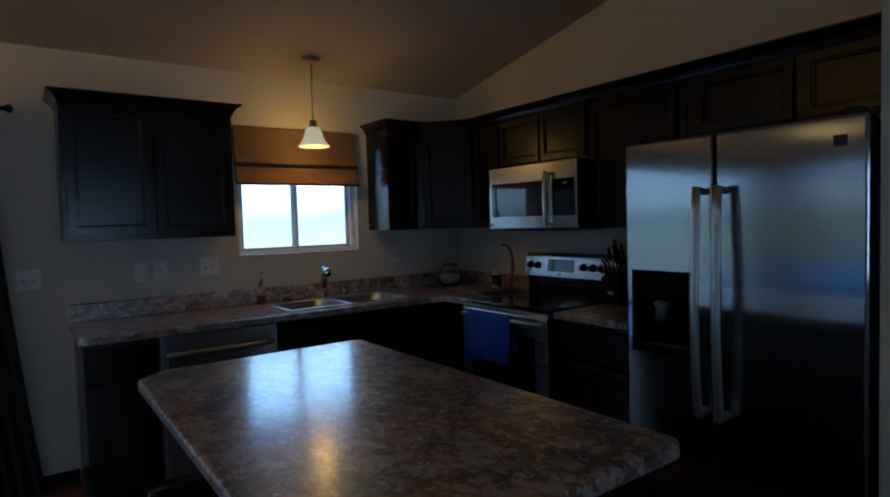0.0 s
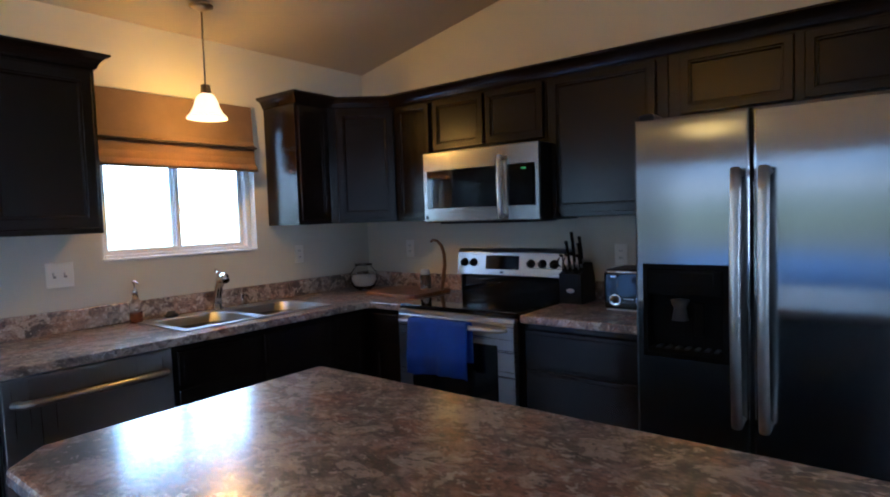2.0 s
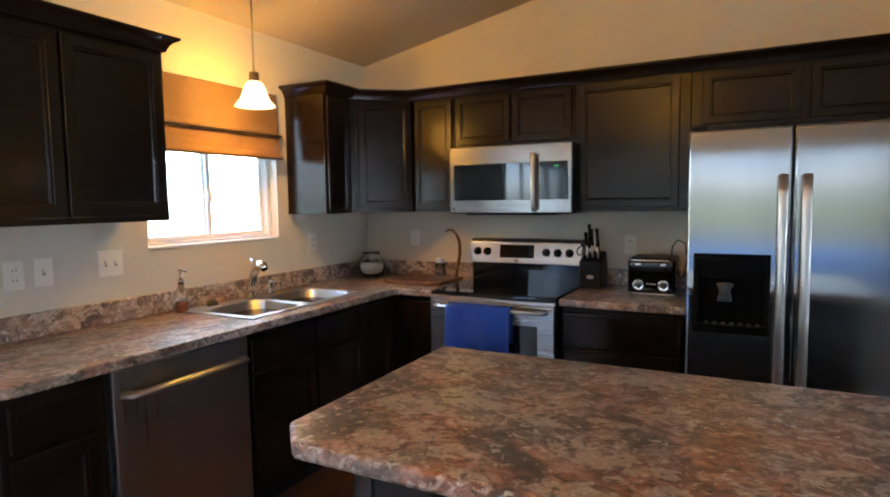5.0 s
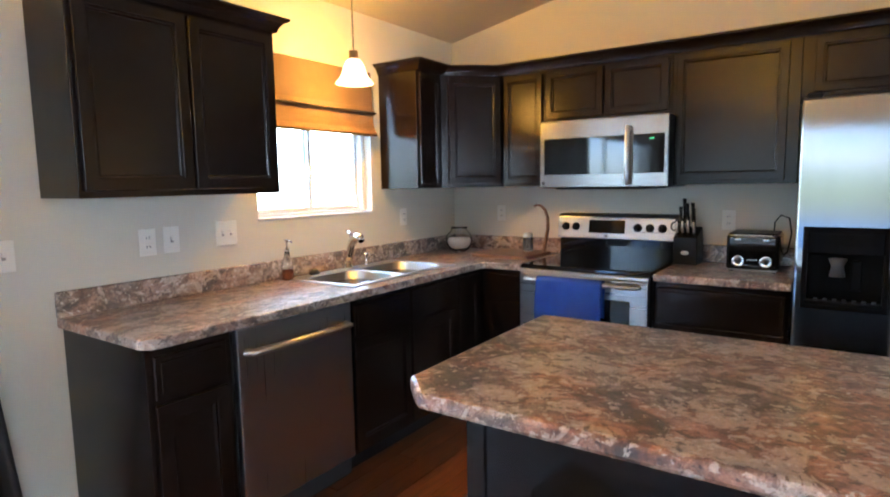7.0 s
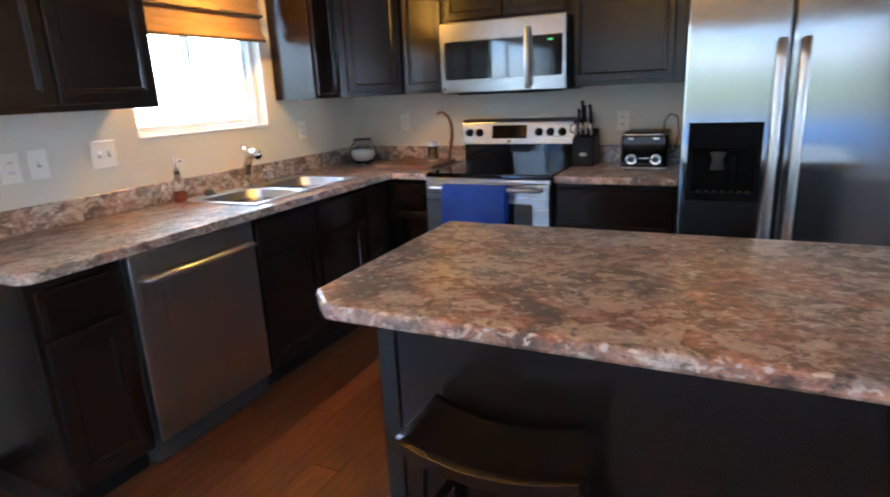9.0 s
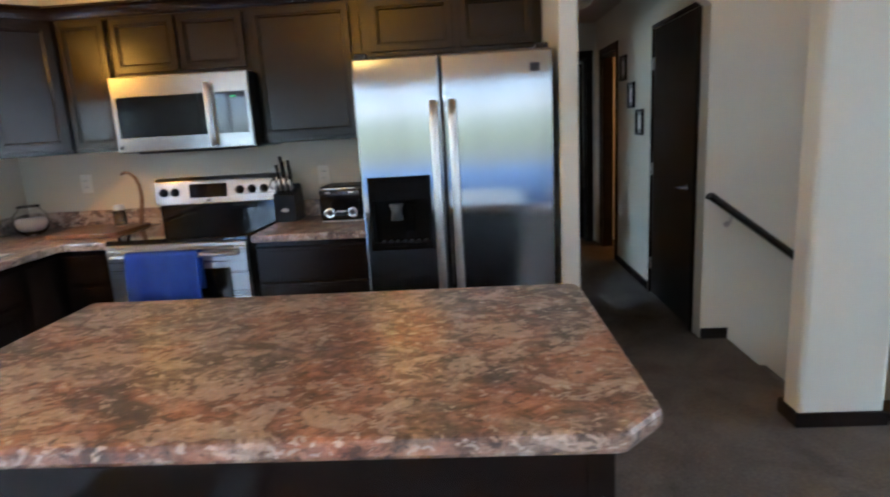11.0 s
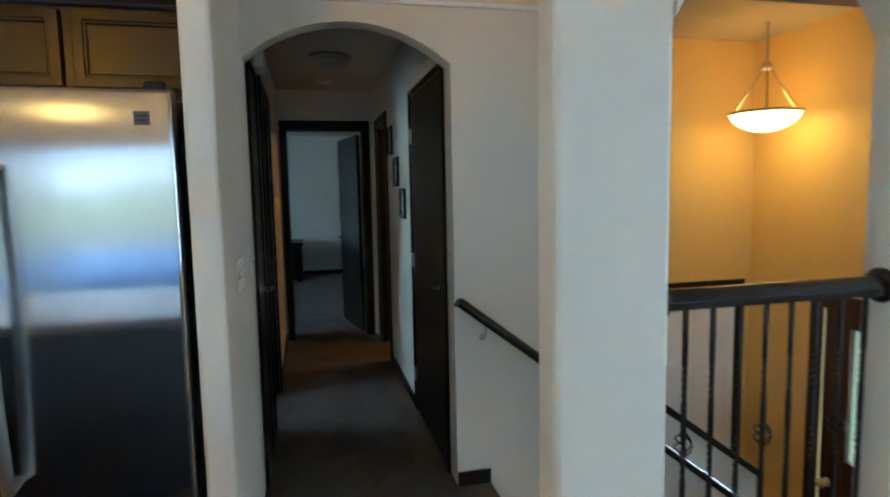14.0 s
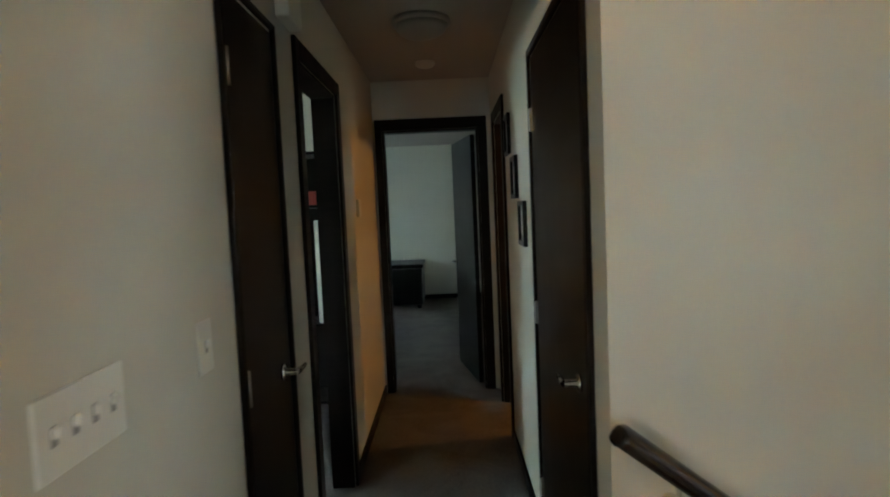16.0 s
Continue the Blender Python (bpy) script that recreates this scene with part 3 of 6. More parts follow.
box(b, CX0 - 0.014, CX0 - 0.001, -1.752, -1.476, 0, 0.07, 0.003)
box(b, CX0 - 0.014, CX0 - 0.001, Y_S, -2.63, 0, 0.07, 0.003)
for y in (-1.477, -1.764, -0.611, -2.629):
    box(b, CX0 - 0.0138, 1.782, y, y + 0.013, 0, 0.0695, 0.003)
box(b, 3.995, 5.01, HS + 0.001, HS + 0.014, 0, 0.07, 0.003)
box(b, 3.50, 3.68, HN - 0.014, HN - 0.001, 0, 0.07, 0.003)
box(b, 4.58, 6.03, HN - 0.014, HN - 0.001, 0, 0.07, 0.003)
box(b, 10.735, 10.749, -2.9, 3.4, 0, 0.07, 0.003)
solid("baseboard", b, M_trim, "dark stained wooden baseboard", "baseboard", kind="structure")


# ---------- windows and doors ----------
def window_unit(name, x0, x1, z0, z1, y, split, label):
    w = thing(name, ((x0 + x1) / 2, y, z0), label, "window", kind="structure")
    f = B()
    for a, c, d, e in ((x0, x0 + 0.032, z0, z1), (x1 - 0.032, x1, z0, z1), (x0 + 0.032, x1 - 0.032, z0, z0 + 0.032), (x0 + 0.032, x1 - 0.032, z1 - 0.032, z1)):
        box(f, a, c, y, y + 0.06, d, e, 0.004)
    part("window_frame", f, M_vinyl, w)
    for i, (a, c, dy) in enumerate(((x0 + 0.032, split + 0.02, 0.012), (split - 0.02, x1 - 0.032, 0.036))):
        s = B()
        for p, q, d, e in ((a, a + 0.024, z0 + 0.032, z1 - 0.032), (c - 0.024, c, z0 + 0.032, z1 - 0.032), (a + 0.024, c - 0.024, z0 + 0.032, z0 + 0.056), (a + 0.024, c - 0.024, z1 - 0.056, z1 - 0.032)):
            box(s, p, q, y + dy, y + dy + 0.02, d, e, 0.003)
        sash = part("sash", s, M_vinyl, w)
        g = B()
        box(g, a + 0.023, c - 0.023, y + dy + 0.008, y + dy + 0.012, z0 + 0.055, z1 - 0.055)
        pane = part("pane", g, M_glass, sash)
        pane.visible_shadow = False
    return w


win = window_unit("window_1", WX0, WX1, WZ0, WZ1, N_W + 0.055, 1.45, "white vinyl sliding window over the sink")
s = B()
box(s, WX0 + 0.001, WX1 - 0.001, N_W - 0.006, N_W + 0.054, WZ0 + 0.001, WZ0 + 0.014, 0.003)
part("window_sill", s, M_vinyl, win)
s = B()
box(s, 1.437, 1.462, N_W + 0.046, N_W + 0.066, 1.46, 1.52, 0.004)
part("latch", s, M_vinyl, win)
def window_side(name, y0, y1, z0, z1, x, n, label):
    w = thing(name, (x, (y0 + y1) / 2, z0), label, "window", kind="structure")
    f = B()
    ring(f, lambda u, z, o: (x + o, u, z), y0, y1, z0, z1, 0.05, 0.0, 0.07, 0.003)
    part("window_frame", f, M_vinyl, w)
    s = (y1 - y0 - 0.1) / n
    for i in range(n):
        p = y0 + 0.05 + i * s
        f = B()
        ring(f, lambda u, z, o: (x + o, u, z), p, p + s, z0 + 0.05, z1 - 0.05, 0.035, 0.02, 0.05, 0.002)
        sash = part("sash", f, M_vinyl, w)
        g = B()
        box(g, x + 0.03, x + 0.036, p + 0.033, p + s - 0.033, z0 + 0.083, z1 - 0.083)
        pane = part("pane", g, M_glass, sash)
        pane.visible_shadow = False


# Living room window out of view, added to bring in more daylight.
window_side("window_4", LY0, LY1, 0.25, 2.35, X_W - 0.12, 4, "unseen white vinyl living room window, added for daylight")
# Unseen south window, placed and sized to light the wing wall.
window_unit("window_5", VX0, VX1, 0.45, 2.1, Y_S - 0.12, 0.35, "unseen white vinyl window, added for south daylight")
window_unit("window_2", 3.7, 4.9, 1.05, 1.9, 3.50, 4.3, "white vinyl window of the room off the hall")
window_unit("window_3", 7.9, 9.0, 0.9, 2.05, 3.50, 8.45, "white vinyl bedroom window")


def patio(name, m_x, a0, a1, z1, pos, n, label):
    """Glass doors in a wall: m_x True runs along x at y = pos, else along y at x = pos."""
    base = ((a0 + a1) / 2, pos, 0) if m_x else (pos, (a0 + a1) / 2, 0)
    d = thing(name, base, label, "door", kind="structure")

    def bar(bm, p, q, z0, z2, o0, o1):
        box(bm, *((p, q, pos + o0, pos + o1) if m_x else (pos + o0, pos + o1, p, q)), z0, z2, 0.004)
    f = B()
    bar(f, a0, a0 + 0.05, 0.0, z1, 0.0, 0.1)
    bar(f, a1 - 0.05, a1, 0.0, z1, 0.0, 0.1)
    bar(f, a0 + 0.05, a1 - 0.05, z1 - 0.05, z1, 0.0, 0.1)
    bar(f, a0 + 0.05, a1 - 0.05, 0.0, 0.03, 0.0, 0.1)
    part("door_frame", f, M_vinyl, d)
    w = (a1 - a0 - 0.1) / n
    for i in range(n):
        p, q = a0 + 0.05 + i * w, a0 + 0.05 + (i + 1) * w
        o = 0.02 + 0.035 * (i % 2)
        s = B()
        bar(s, p, p + 0.06, 0.03, z1 - 0.05, o, o + 0.03)
        bar(s, q - 0.06, q, 0.03, z1 - 0.05, o, o + 0.03)
        bar(s, p + 0.06, q - 0.06, 0.03, 0.11, o, o + 0.03)
        bar(s, p + 0.06, q - 0.06, z1 - 0.11, z1 - 0.05, o, o + 0.03)
        leaf = part("leaf", s, M_vinyl, d)
        g = B()
        bar(g, p + 0.058, q - 0.058, 0.108, z1 - 0.108, o + 0.012, o + 0.018)
        pane = part("pane", g, M_glass, leaf)
        pane.visible_shadow = False
    return d


patio("door_1", True, PX0, PX1, PZ1, N_W + 0.02, 3, "white sliding patio door behind dark drapes")
patio("door_2", False, GY0, GY1, 2.15, X_W - 0.12, 3, "wide white sliding glass doors to the outside")


def lever(parent, x, y, z, dy, dx):
    h = B()
    lathe(h, [(0.026, 0), (0.026, 0.008 * dy), (0.011, 0.012 * dy), (0.011, 0.045 * dy)], x, y, z, 16, axis='y')
    tube(h, [(x, y + 0.045 * dy, z), (x + 0.02 * dx, y + 0.048 * dy, z), (x + 0.10 * dx, y + 0.045 * dy, z - 0.004)], [0.011, 0.010, 0.007], 10)
    return part("door_handle", h, M_chrome, parent, "chrome lever handle")


def casing(bm, x0, x1, y, z1, out, w=0.068, d=0.016):
    y0, y1 = (y, y + d) if out > 0 else (y - d, y)
    box(bm, x0 - w, x0, y0, y1, 0, z1 + w, 0.003)
    box(bm, x1, x1 + w, y0, y1, 0, z1 + w, 0.003)
    box(bm, x0, x1, y0, y1, z1, z1 + w, 0.003)


def hinge(parent, x, y, z):
    h = B()
    box(h, x - 0.012, x + 0.012, y - 0.006, y + 0.006, z - 0.045, z + 0.045, 0.002)
    tube(h, [(x, y - 0.006, z - 0.047), (x, y - 0.006, z + 0.047)], 0.006, 8)
    part("hinge", h, M_nickel, parent)


# narrow closet door in the hall's north wall
d = thing("door_3", (3.2, HN, 0), "dark stained narrow closet door, closed", "door", kind="structure")
b = B()
casing(b, 2.985, 3.42, HN - 0.001, 2.03, -1, w=0.02)
part("casing", b, M_trim, d)
b = B()
box(b, 2.99, 3.415, HN - 0.004, HN + 0.032, 0.012, 2.025, 0.003)
leaf = part("leaf", b, M_door, d)
lever(leaf, 3.33, HN - 0.004, 0.95, -1, 1)
for z in (1.82, 1.0, 0.25):
    hinge(leaf, 2.996, HN - 0.008, z)
# doorway to the north room
b = B()
casing(b, 3.76, 4.50, HN - 0.001, 2.03, -1)
box(b, 3.76, 3.775, HN, HN + 0.115, 0, 2.03)
box(b, 4.485, 4.50, HN, HN + 0.115, 0, 2.03)
box(b, 3.775, 4.485, HN, HN + 0.115, 2.015, 2.03)
solid("door_casing", b, M_trim, "dark stained casing of an open doorway", "door frame", kind="structure")
# closed door in the hall's south wall
d = thing("door_4", (3.46, HS, 0), "dark stained flush hall door, closed", "door", kind="structure")
b = B()
casing(b, 3.02, 3.90, HS + 0.001, 2.03, 1, w=0.03)
part("casing", b, M_trim, d)
b = B()
box(b, 3.025, 3.895, HS - 0.03, HS + 0.006, 0.012, 2.025, 0.003)
leaf = part("leaf", b, M_door, d)
lever(leaf, 3.14, HS + 0.006, 0.935, 1, 1)
for z in (1.78, 1.0, 0.25):
    hinge(leaf, 3.888, HS + 0.012, z)
# doorway to the lamp-lit side room
b = B()
casing(b, 5.08, 5.72, HS + 0.001, 2.03, 1)
box(b, 5.08, 5.095, HS - 0.115, HS, 0, 2.03)
box(b, 5.705, 5.72, HS - 0.115, HS, 0, 2.03)
box(b, 5.095, 5.705, HS - 0.115, HS, 2.015, 2.03)
solid("door_casing", b, M_trim, "dark stained casing of the lamp-lit doorway", "door frame", kind="structure")
# bedroom doorway at the end of the hall, its leaf swung in
b = B()
box(b, 6.032, 6.049, EY0 - 0.068, EY0, 0, 2.13, 0.003)
box(b, 6.032, 6.049, EY1, HN - 0.016, 0, 2.13, 0.003)
box(b, 6.032, 6.049, EY0, EY1, 2.045, 2.13, 0.003)
box(b, 6.05, 6.165, EY0, EY0 + 0.014, 0, 2.045)
box(b, 6.05, 6.165, EY1 - 0.014, EY1, 0, 2.045)
box(b, 6.05, 6.165, EY0 + 0.014, EY1 - 0.014, 2.032, 2.045)
solid("door_casing", b, M_trim, "dark stained casing of the bedroom door", "door frame", kind="structure")
d = thing("door_5", (6.17, -0.09, 0), "dark stained bedroom door, standing open", "door", kind="structure")
b = B()
prism(b, [(6.18, -0.085), (6.90, 0.055), (6.893, 0.09), (6.173, -0.05)], 'z', 0.012, 2.008)
leaf = part("leaf", b, M_door, d)
h = B()
lathe(h, [(0.024, 0), (0.024, 0.008), (0.010, 0.012), (0.010, 0.045)], 6.83, 0.078, 0.95, 14, axis='y')
tube(h, [(6.83, 0.12, 0.95), (6.74, 0.105, 0.947)], [0.010, 0.007], 8)
part("door_handle", h, M_chrome, leaf, "chrome lever handle")

# front door below and the white door of the foyer
d = thing("door_6", (2.7, FY, LZ), "mahogany stained front door with a glass light", "door", kind="structure")
b = B()
for x0, x1, z0, z1 in ((DX0 + 0.02, 2.47, LZ + 0.01, DZ - 0.02), (2.95, DX1 - 0.02, LZ + 0.01, DZ - 0.02), (2.47, 2.95, 0.575, DZ - 0.02), (2.47, 2.95, LZ + 0.01, -0.24)):
    box(b, x0, x1, FY - 0.06, FY - 0.015, z0, z1, 0.003)
leaf = part("leaf", b, M_reddoor, d)
b = B()
for x0, x1 in ((2.33, 2.66), (2.72, 3.04)):
    box(b, x0, x1, FY - 0.018, FY - 0.009, LZ + 0.15, -0.4, 0.006)
part("raised_panel", b, M_reddoor, leaf)
g = B()
box(g, 2.46, 2.96, FY - 0.045, FY - 0.035, -0.245, 0.58)
pane = part("pane", g, M_glass, leaf)
pane.visible_shadow = False
b = B()
for x0, x1 in ((DX0 - 0.07, DX0 + 0.02), (DX1 - 0.02, DX1 + 0.07)):
    box(b, x0, x1, FY + 0.001, FY + 0.017, LZ, DZ + 0.07, 0.003)
box(b, DX0 + 0.02, DX1 - 0.02, FY + 0.001, FY + 0.017, DZ - 0.02, DZ + 0.07, 0.003)
part("casing", b, M_reddoor, d)
h = B()
lathe(h, [(0.028, 0), (0.028, 0.008), (0.012, 0.012), (0.012, 0.03), (0.028, 0.045), (0.03, 0.06), (0.0, 0.068)], 3.06, FY - 0.015, -0.42, 16, axis='y')
part("door_knob", h, M_nickel, leaf, "satin nickel knob")
d = thing("door_7", (FX, -2.17, LZ), "white panelled foyer door in dark casing", "door", kind="structure")
b = B()
box(b, FX - 0.004, FX - 0.001, -2.50, -1.72, LZ + 0.01, 0.70)
leaf = part("leaf", b, M_vinyl, d)
for z0, z1 in ((0.30, 0.58), (-0.45, 0.18), (-1.18, -0.58)):
    for y0, y1 in ((-2.42, -2.16), (-2.06, -1.80)):
        b = B()
        box(b, FX - 0.012, FX - 0.004, y0, y1, z0, z1, 0.006)
        part("panel", b, M_vinyl, leaf)
b = B()
box(b, FX - 0.017, FX - 0.001, -2.57, -2.50, LZ, 0.77, 0.003)
box(b, FX - 0.017, FX - 0.001, -1.72, -1.65, LZ, 0.77, 0.003)
box(b, FX - 0.017, FX - 0.001, -2.50, -1.72, 0.70, 0.77, 0.003)
part("casing", b, M_trim, d)

# ---------- stairs and railings ----------
st = thing("staircase", (2.38, -1.1, LZ), "taupe carpeted stairs going down to the foyer", "stairs", kind="structure")
for i in range(1, 7):
    y1, z1 = -0.372 - 0.254 * (i - 1), -0.19 * i
    b = B()
    box(b, CX1 + 0.004, E_W - 0.003, y1 - 0.254, y1, LZ, z1, 0.012, 2)
    part("step", b, M_carpet, st)
rail = thing("handrail", (2.8, -0.22, 0.85), "dark lacquered wall handrail on metal brackets", "handrail")
b = B()
LOAF = ((-0.027, -0.022), (-0.034, -0.006), (-0.033, 0.009), (-0.025, 0.020), (-0.009, 0.024), (0.009, 0.024), (0.025, 0.020), (0.033, 0.009), (0.034, -0.006), (0.027, -0.022))
rings = []
for y, z, k in ((-0.196, 0.915, 0.6), (-0.200, 0.925, 0.85), (-0.212, 0.922, 1.0), (-0.25, 0.893, 1.0), (-1.85, -0.335, 1.0), (-1.87, -0.352, 0.9), (-1.874, -0.356, 0.6)):
    rings.append([b.verts.new((2.788 + 1.15 * u * k, y - 0.61 * w * k, z + 0.79 * w * k)) for u, w in LOAF])
for lo, hi in zip(rings, rings[1:]):
    for q in range(len(LOAF)):
        b.faces.new((lo[q], lo[(q + 1) % len(LOAF)], hi[(q + 1) % len(LOAF)], hi[q])).smooth = True
b.faces.new(rings[0])
b.faces.new(rings[-1])
bmesh.ops.recalc_face_normals(b, faces=b.faces)
part("rail", b, M_rail, rail)
for y in (-0.34, -1.0, -1.7):
    z = 0.893 - (-0.25 - y) * 0.768
    b = B()
    tube(b, [(2.80, y, z - 0.02), (2.80, y, z - 0.06), (2.825, y, z - 0.085), (2.858, y, z - 0.09)], 0.007, 8)
    lathe(b, [(0.018, 0), (0.018, -0.006), (0.010, -0.010)], 2.859, y, z - 0.09, 14, axis='x')
    part("bracket", b, M_nickel, rail)
b = B()
prism(b, [(-1.181, 0.369), (-1.181, 0.414), (-1.925, -0.137), (-1.955, -0.180), (-1.945, -0.196)], 'x', E_W - 0.022, E_W + 0.134, 0.006)
solid("knee_wall_cap", b, M_trim, "dark stained cap on the sloping half wall", "trim", kind="structure")


def twisted_bar(bm, x, y, z0, z1, w=0.0065):
    """A square bar whose middle stretches are twisted."""
    levels, turn = [], 0.0
    spans = ((0.0, 0.42, 0), (0.42, 0.55, 1), (0.55, 0.68, 0), (0.68, 0.81, 1), (0.81, 1.0, 0))
    for a, c, t in spans:
        n = 12 if t else 1
        for k in range(n):
            f = a + (c - a) * k / n
            levels.append((f, turn))
            turn += (2.5 * math.pi / n) if t else 0
    levels.append((1.0, turn))
    rings = []
    for f, a in levels:
        rings.append([bm.verts.new((x + w * 1.414 * math.cos(a + math.pi / 4 + q * math.pi / 2), y + w * 1.414 * math.sin(a + math.pi / 4 + q * math.pi / 2), z0 + f * (z1 - z0))) for q in range(4)])
    fs = []
    for a, c in zip(rings, rings[1:]):
        for q in range(4):
            fs.append(bm.faces.new((a[q], a[(q + 1) % 4], c[(q + 1) % 4], c[q])))
    fs += [bm.faces.new(rings[0]), bm.faces.new(rings[-1])]
    bmesh.ops.recalc_face_normals(bm, faces=fs)


def basket(bm, x, y, z):
    for k in range(4):
        pts = []
        for i in range(9):
            f = i / 8
            a = k * math.pi / 2 + f * math.pi
            r = 0.004 + 0.027 * math.sin(math.pi * f)
            pts.append((x + r * math.cos(a), y + r * math.sin(a), z - 0.04 + 0.08 * f))
        tube(bm, pts, 0.0035, 6)


def railing(y0, y1, ys, knots, label):
    r = thing("stair_railing", (1.82, (y0 + y1) / 2, 0), label, "railing", "railings between the columns")
    b = B()
    box(b, 1.765, 1.875, y0 + 0.002, y1 - 0.002, 0.001, 0.055, 0.006)
    part("base_rail", b, M_trim, r)
    b = B()
    prism(b, [(1.787, 1.052), (1.853, 1.052), (1.858, 1.078), (1.849, 1.105), (1.83, 1.117), (1.81, 1.117), (1.791, 1.105), (1.782, 1.078)], 'y', y0 + 0.012, y1 - 0.012, 0.003)
    part("top_rail", b, M_rail, r)
    for y, s in ((y0 + 0.001, 1), (y1 - 0.001, -1)):
        b = B()
        lathe(b, [(0.062, 0), (0.062, 0.008 * s), (0.054, 0.014 * s), (0.045, 0.018 * s), (0.0, 0.019 * s)], 1.82, y, 1.083, 24, axis='y')
        part("rosette", b, M_rail, r)
    for i, y in enumerate(ys):
        b = B()
        twisted_bar(b, 1.82, y, 0.055, 1.053)
        bal = part("baluster", b, M_iron, r)
        c = B()
        box(c, 1.807, 1.833, y - 0.013, y + 0.013, 0.055, 0.078, 0.005)
        part("shoe", c, M_iron, bal)
        if i in knots:
            c = B()
            basket(c, 1.82, y, 0.60)
            part("basket", c, M_iron, bal)


railing(-1.478, -0.597, [-0.702 - 0.1015 * i for i in range(8)], (0, 3, 6), "black iron balusters, some with baskets, under a lacquered rail")
railing(-2.63, -1.75, [-1.82 - 0.1015 * i for i in range(8)], (2, 5), "black iron balusters under a lacquered rail, farther opening")


# ---------- cabinets ----------
def framed(parent, put, a0, a1, z0, z1, fw, name="door"):
    """A cabinet door: mitred frame, sunk panel and the bead round it."""
    g = B()
    ring(g, put, a0, a1, z0, z1, fw, 0.0, 0.02, 0.003)
    dd = part(name, g, M_cab, parent)
    g = B()
    prof = ((fw - 0.003, 0.002), (fw - 0.003, 0.013), (fw + 0.006, 0.013), (fw + 0.013, 0.008))
    loops = [[g.verts.new(put(u, z, o)) for u, z in ((a0 + k, z0 + k), (a1 - k, z0 + k), (a1 - k, z1 - k), (a0 + k, z1 - k))] for k, o in prof]
    for p, q in zip(loops, loops[1:]):
        for i in range(4):
            g.faces.new((p[i], p[(i + 1) % 4], q[(i + 1) % 4], q[i]))
    g.faces.new(loops[-1])
    g.faces.new(loops[0])
    bmesh.ops.recalc_face_normals(g, faces=g.faces)
    part("panel", g, M_cab, dd)
    return dd


def shaker(parent, plane, a0, a1, z0, z1, pos, name="door", fw=0.052):
    """plane 'y': faces south at y = pos, along x; 'x': faces west at x = pos, along y."""
    if plane == 'y':
        return framed(parent, lambda u, z, o: (u, pos - o, z), a0, a1, z0, z1, fw, name)
    return framed(parent, lambda u, z, o: (pos - o, u, z), a0, a1, z0, z1, fw, name)


UZ0, UZ1 = 1.378, 2.10
UG = "espresso wall cabinets"
c = thing("wall_cabinet", (0.48, 3.9, UZ0), "espresso wood two-door wall cabinet beside the window", "cabinet", UG)
b = B()
box(b, 0.04, 0.915, 3.735, N_W - 0.002, UZ0, UZ1, 0.002)
part("body", b, M_cab, c)
shaker(c, 'y', 0.056, 0.472, 1.402, 2.085, 3.735, fw=0.045)
shaker(c, 'y', 0.484, 0.896, 1.402, 2.085, 3.735, fw=0.045)


def crown(name, foot, z0, label):
    """A coved moulding that leans out over the cabinet fronts."""
    b = B()
    cove = ((0.004, 0.0), (0.007, 0.010), (0.013, 0.024), (0.026, 0.040), (0.044, 0.050), (0.048, 0.052), (0.048, 0.062))
    loops = [[b.verts.new((x + off * dx, y + off * dy, z0 + up)) for x, y, dx, dy in foot] for off, up in cove]
    n = len(foot)
    for lo, hi in zip(loops, loops[1:]):
        for i in range(n):
            b.faces.new((lo[i], lo[(i + 1) % n], hi[(i + 1) % n], hi[i]))
    b.faces.new(loops[0])
    b.faces.new(loops[-1])
    bmesh.ops.recalc_face_normals(b, faces=b.faces)
    return solid(name, b, M_cabh, label, "trim")


crown("crown_moulding", [(0.04, N_W - 0.003, -1, 0), (0.04, 3.715, -1, -1), (0.915, 3.715, 1, -1), (0.915, N_W - 0.003, 1, 0)], UZ1, "espresso crown moulding on the cabinet beside the window")
XF = 2.545
c = thing("wall_cabinet", (2.12, 3.9, UZ0), "narrow espresso wood wall cabinet with a plain side", "cabinet", UG)
b = B()
box(b, 2.0, 2.248, 3.745, N_W - 0.002, UZ0, UZ1, 0.002)
part("body", b, M_cab, c)
shaker(c, 'y', 2.016, 2.236, 1.402, 2.085, 3.745, fw=0.036)
c = thing("wall_cabinet", (2.6, 3.8, UZ0), "espresso wood corner wall cabinet set on the diagonal", "cabinet", UG)
b = B()
prism(b, [(2.25, N_W - 0.002), (2.25, 3.745), (2.29, 3.715), (XF, 3.46), (XF + 0.03, 3.442), (E_W - 0.002, 3.442), (E_W - 0.002, N_W - 0.002)], 'z', UZ0, UZ1, 0.002)
part("body", b, M_cab, c)
dl = math.hypot(XF - 2.29, 3.715 - 3.46)
s2 = math.sqrt(0.5)
framed(c, lambda u, z, o: (2.29 + s2 * u - s2 * o, 3.715 - s2 * u - s2 * o, z), 0.006, dl - 0.006, 1.402, 2.085, 0.040)
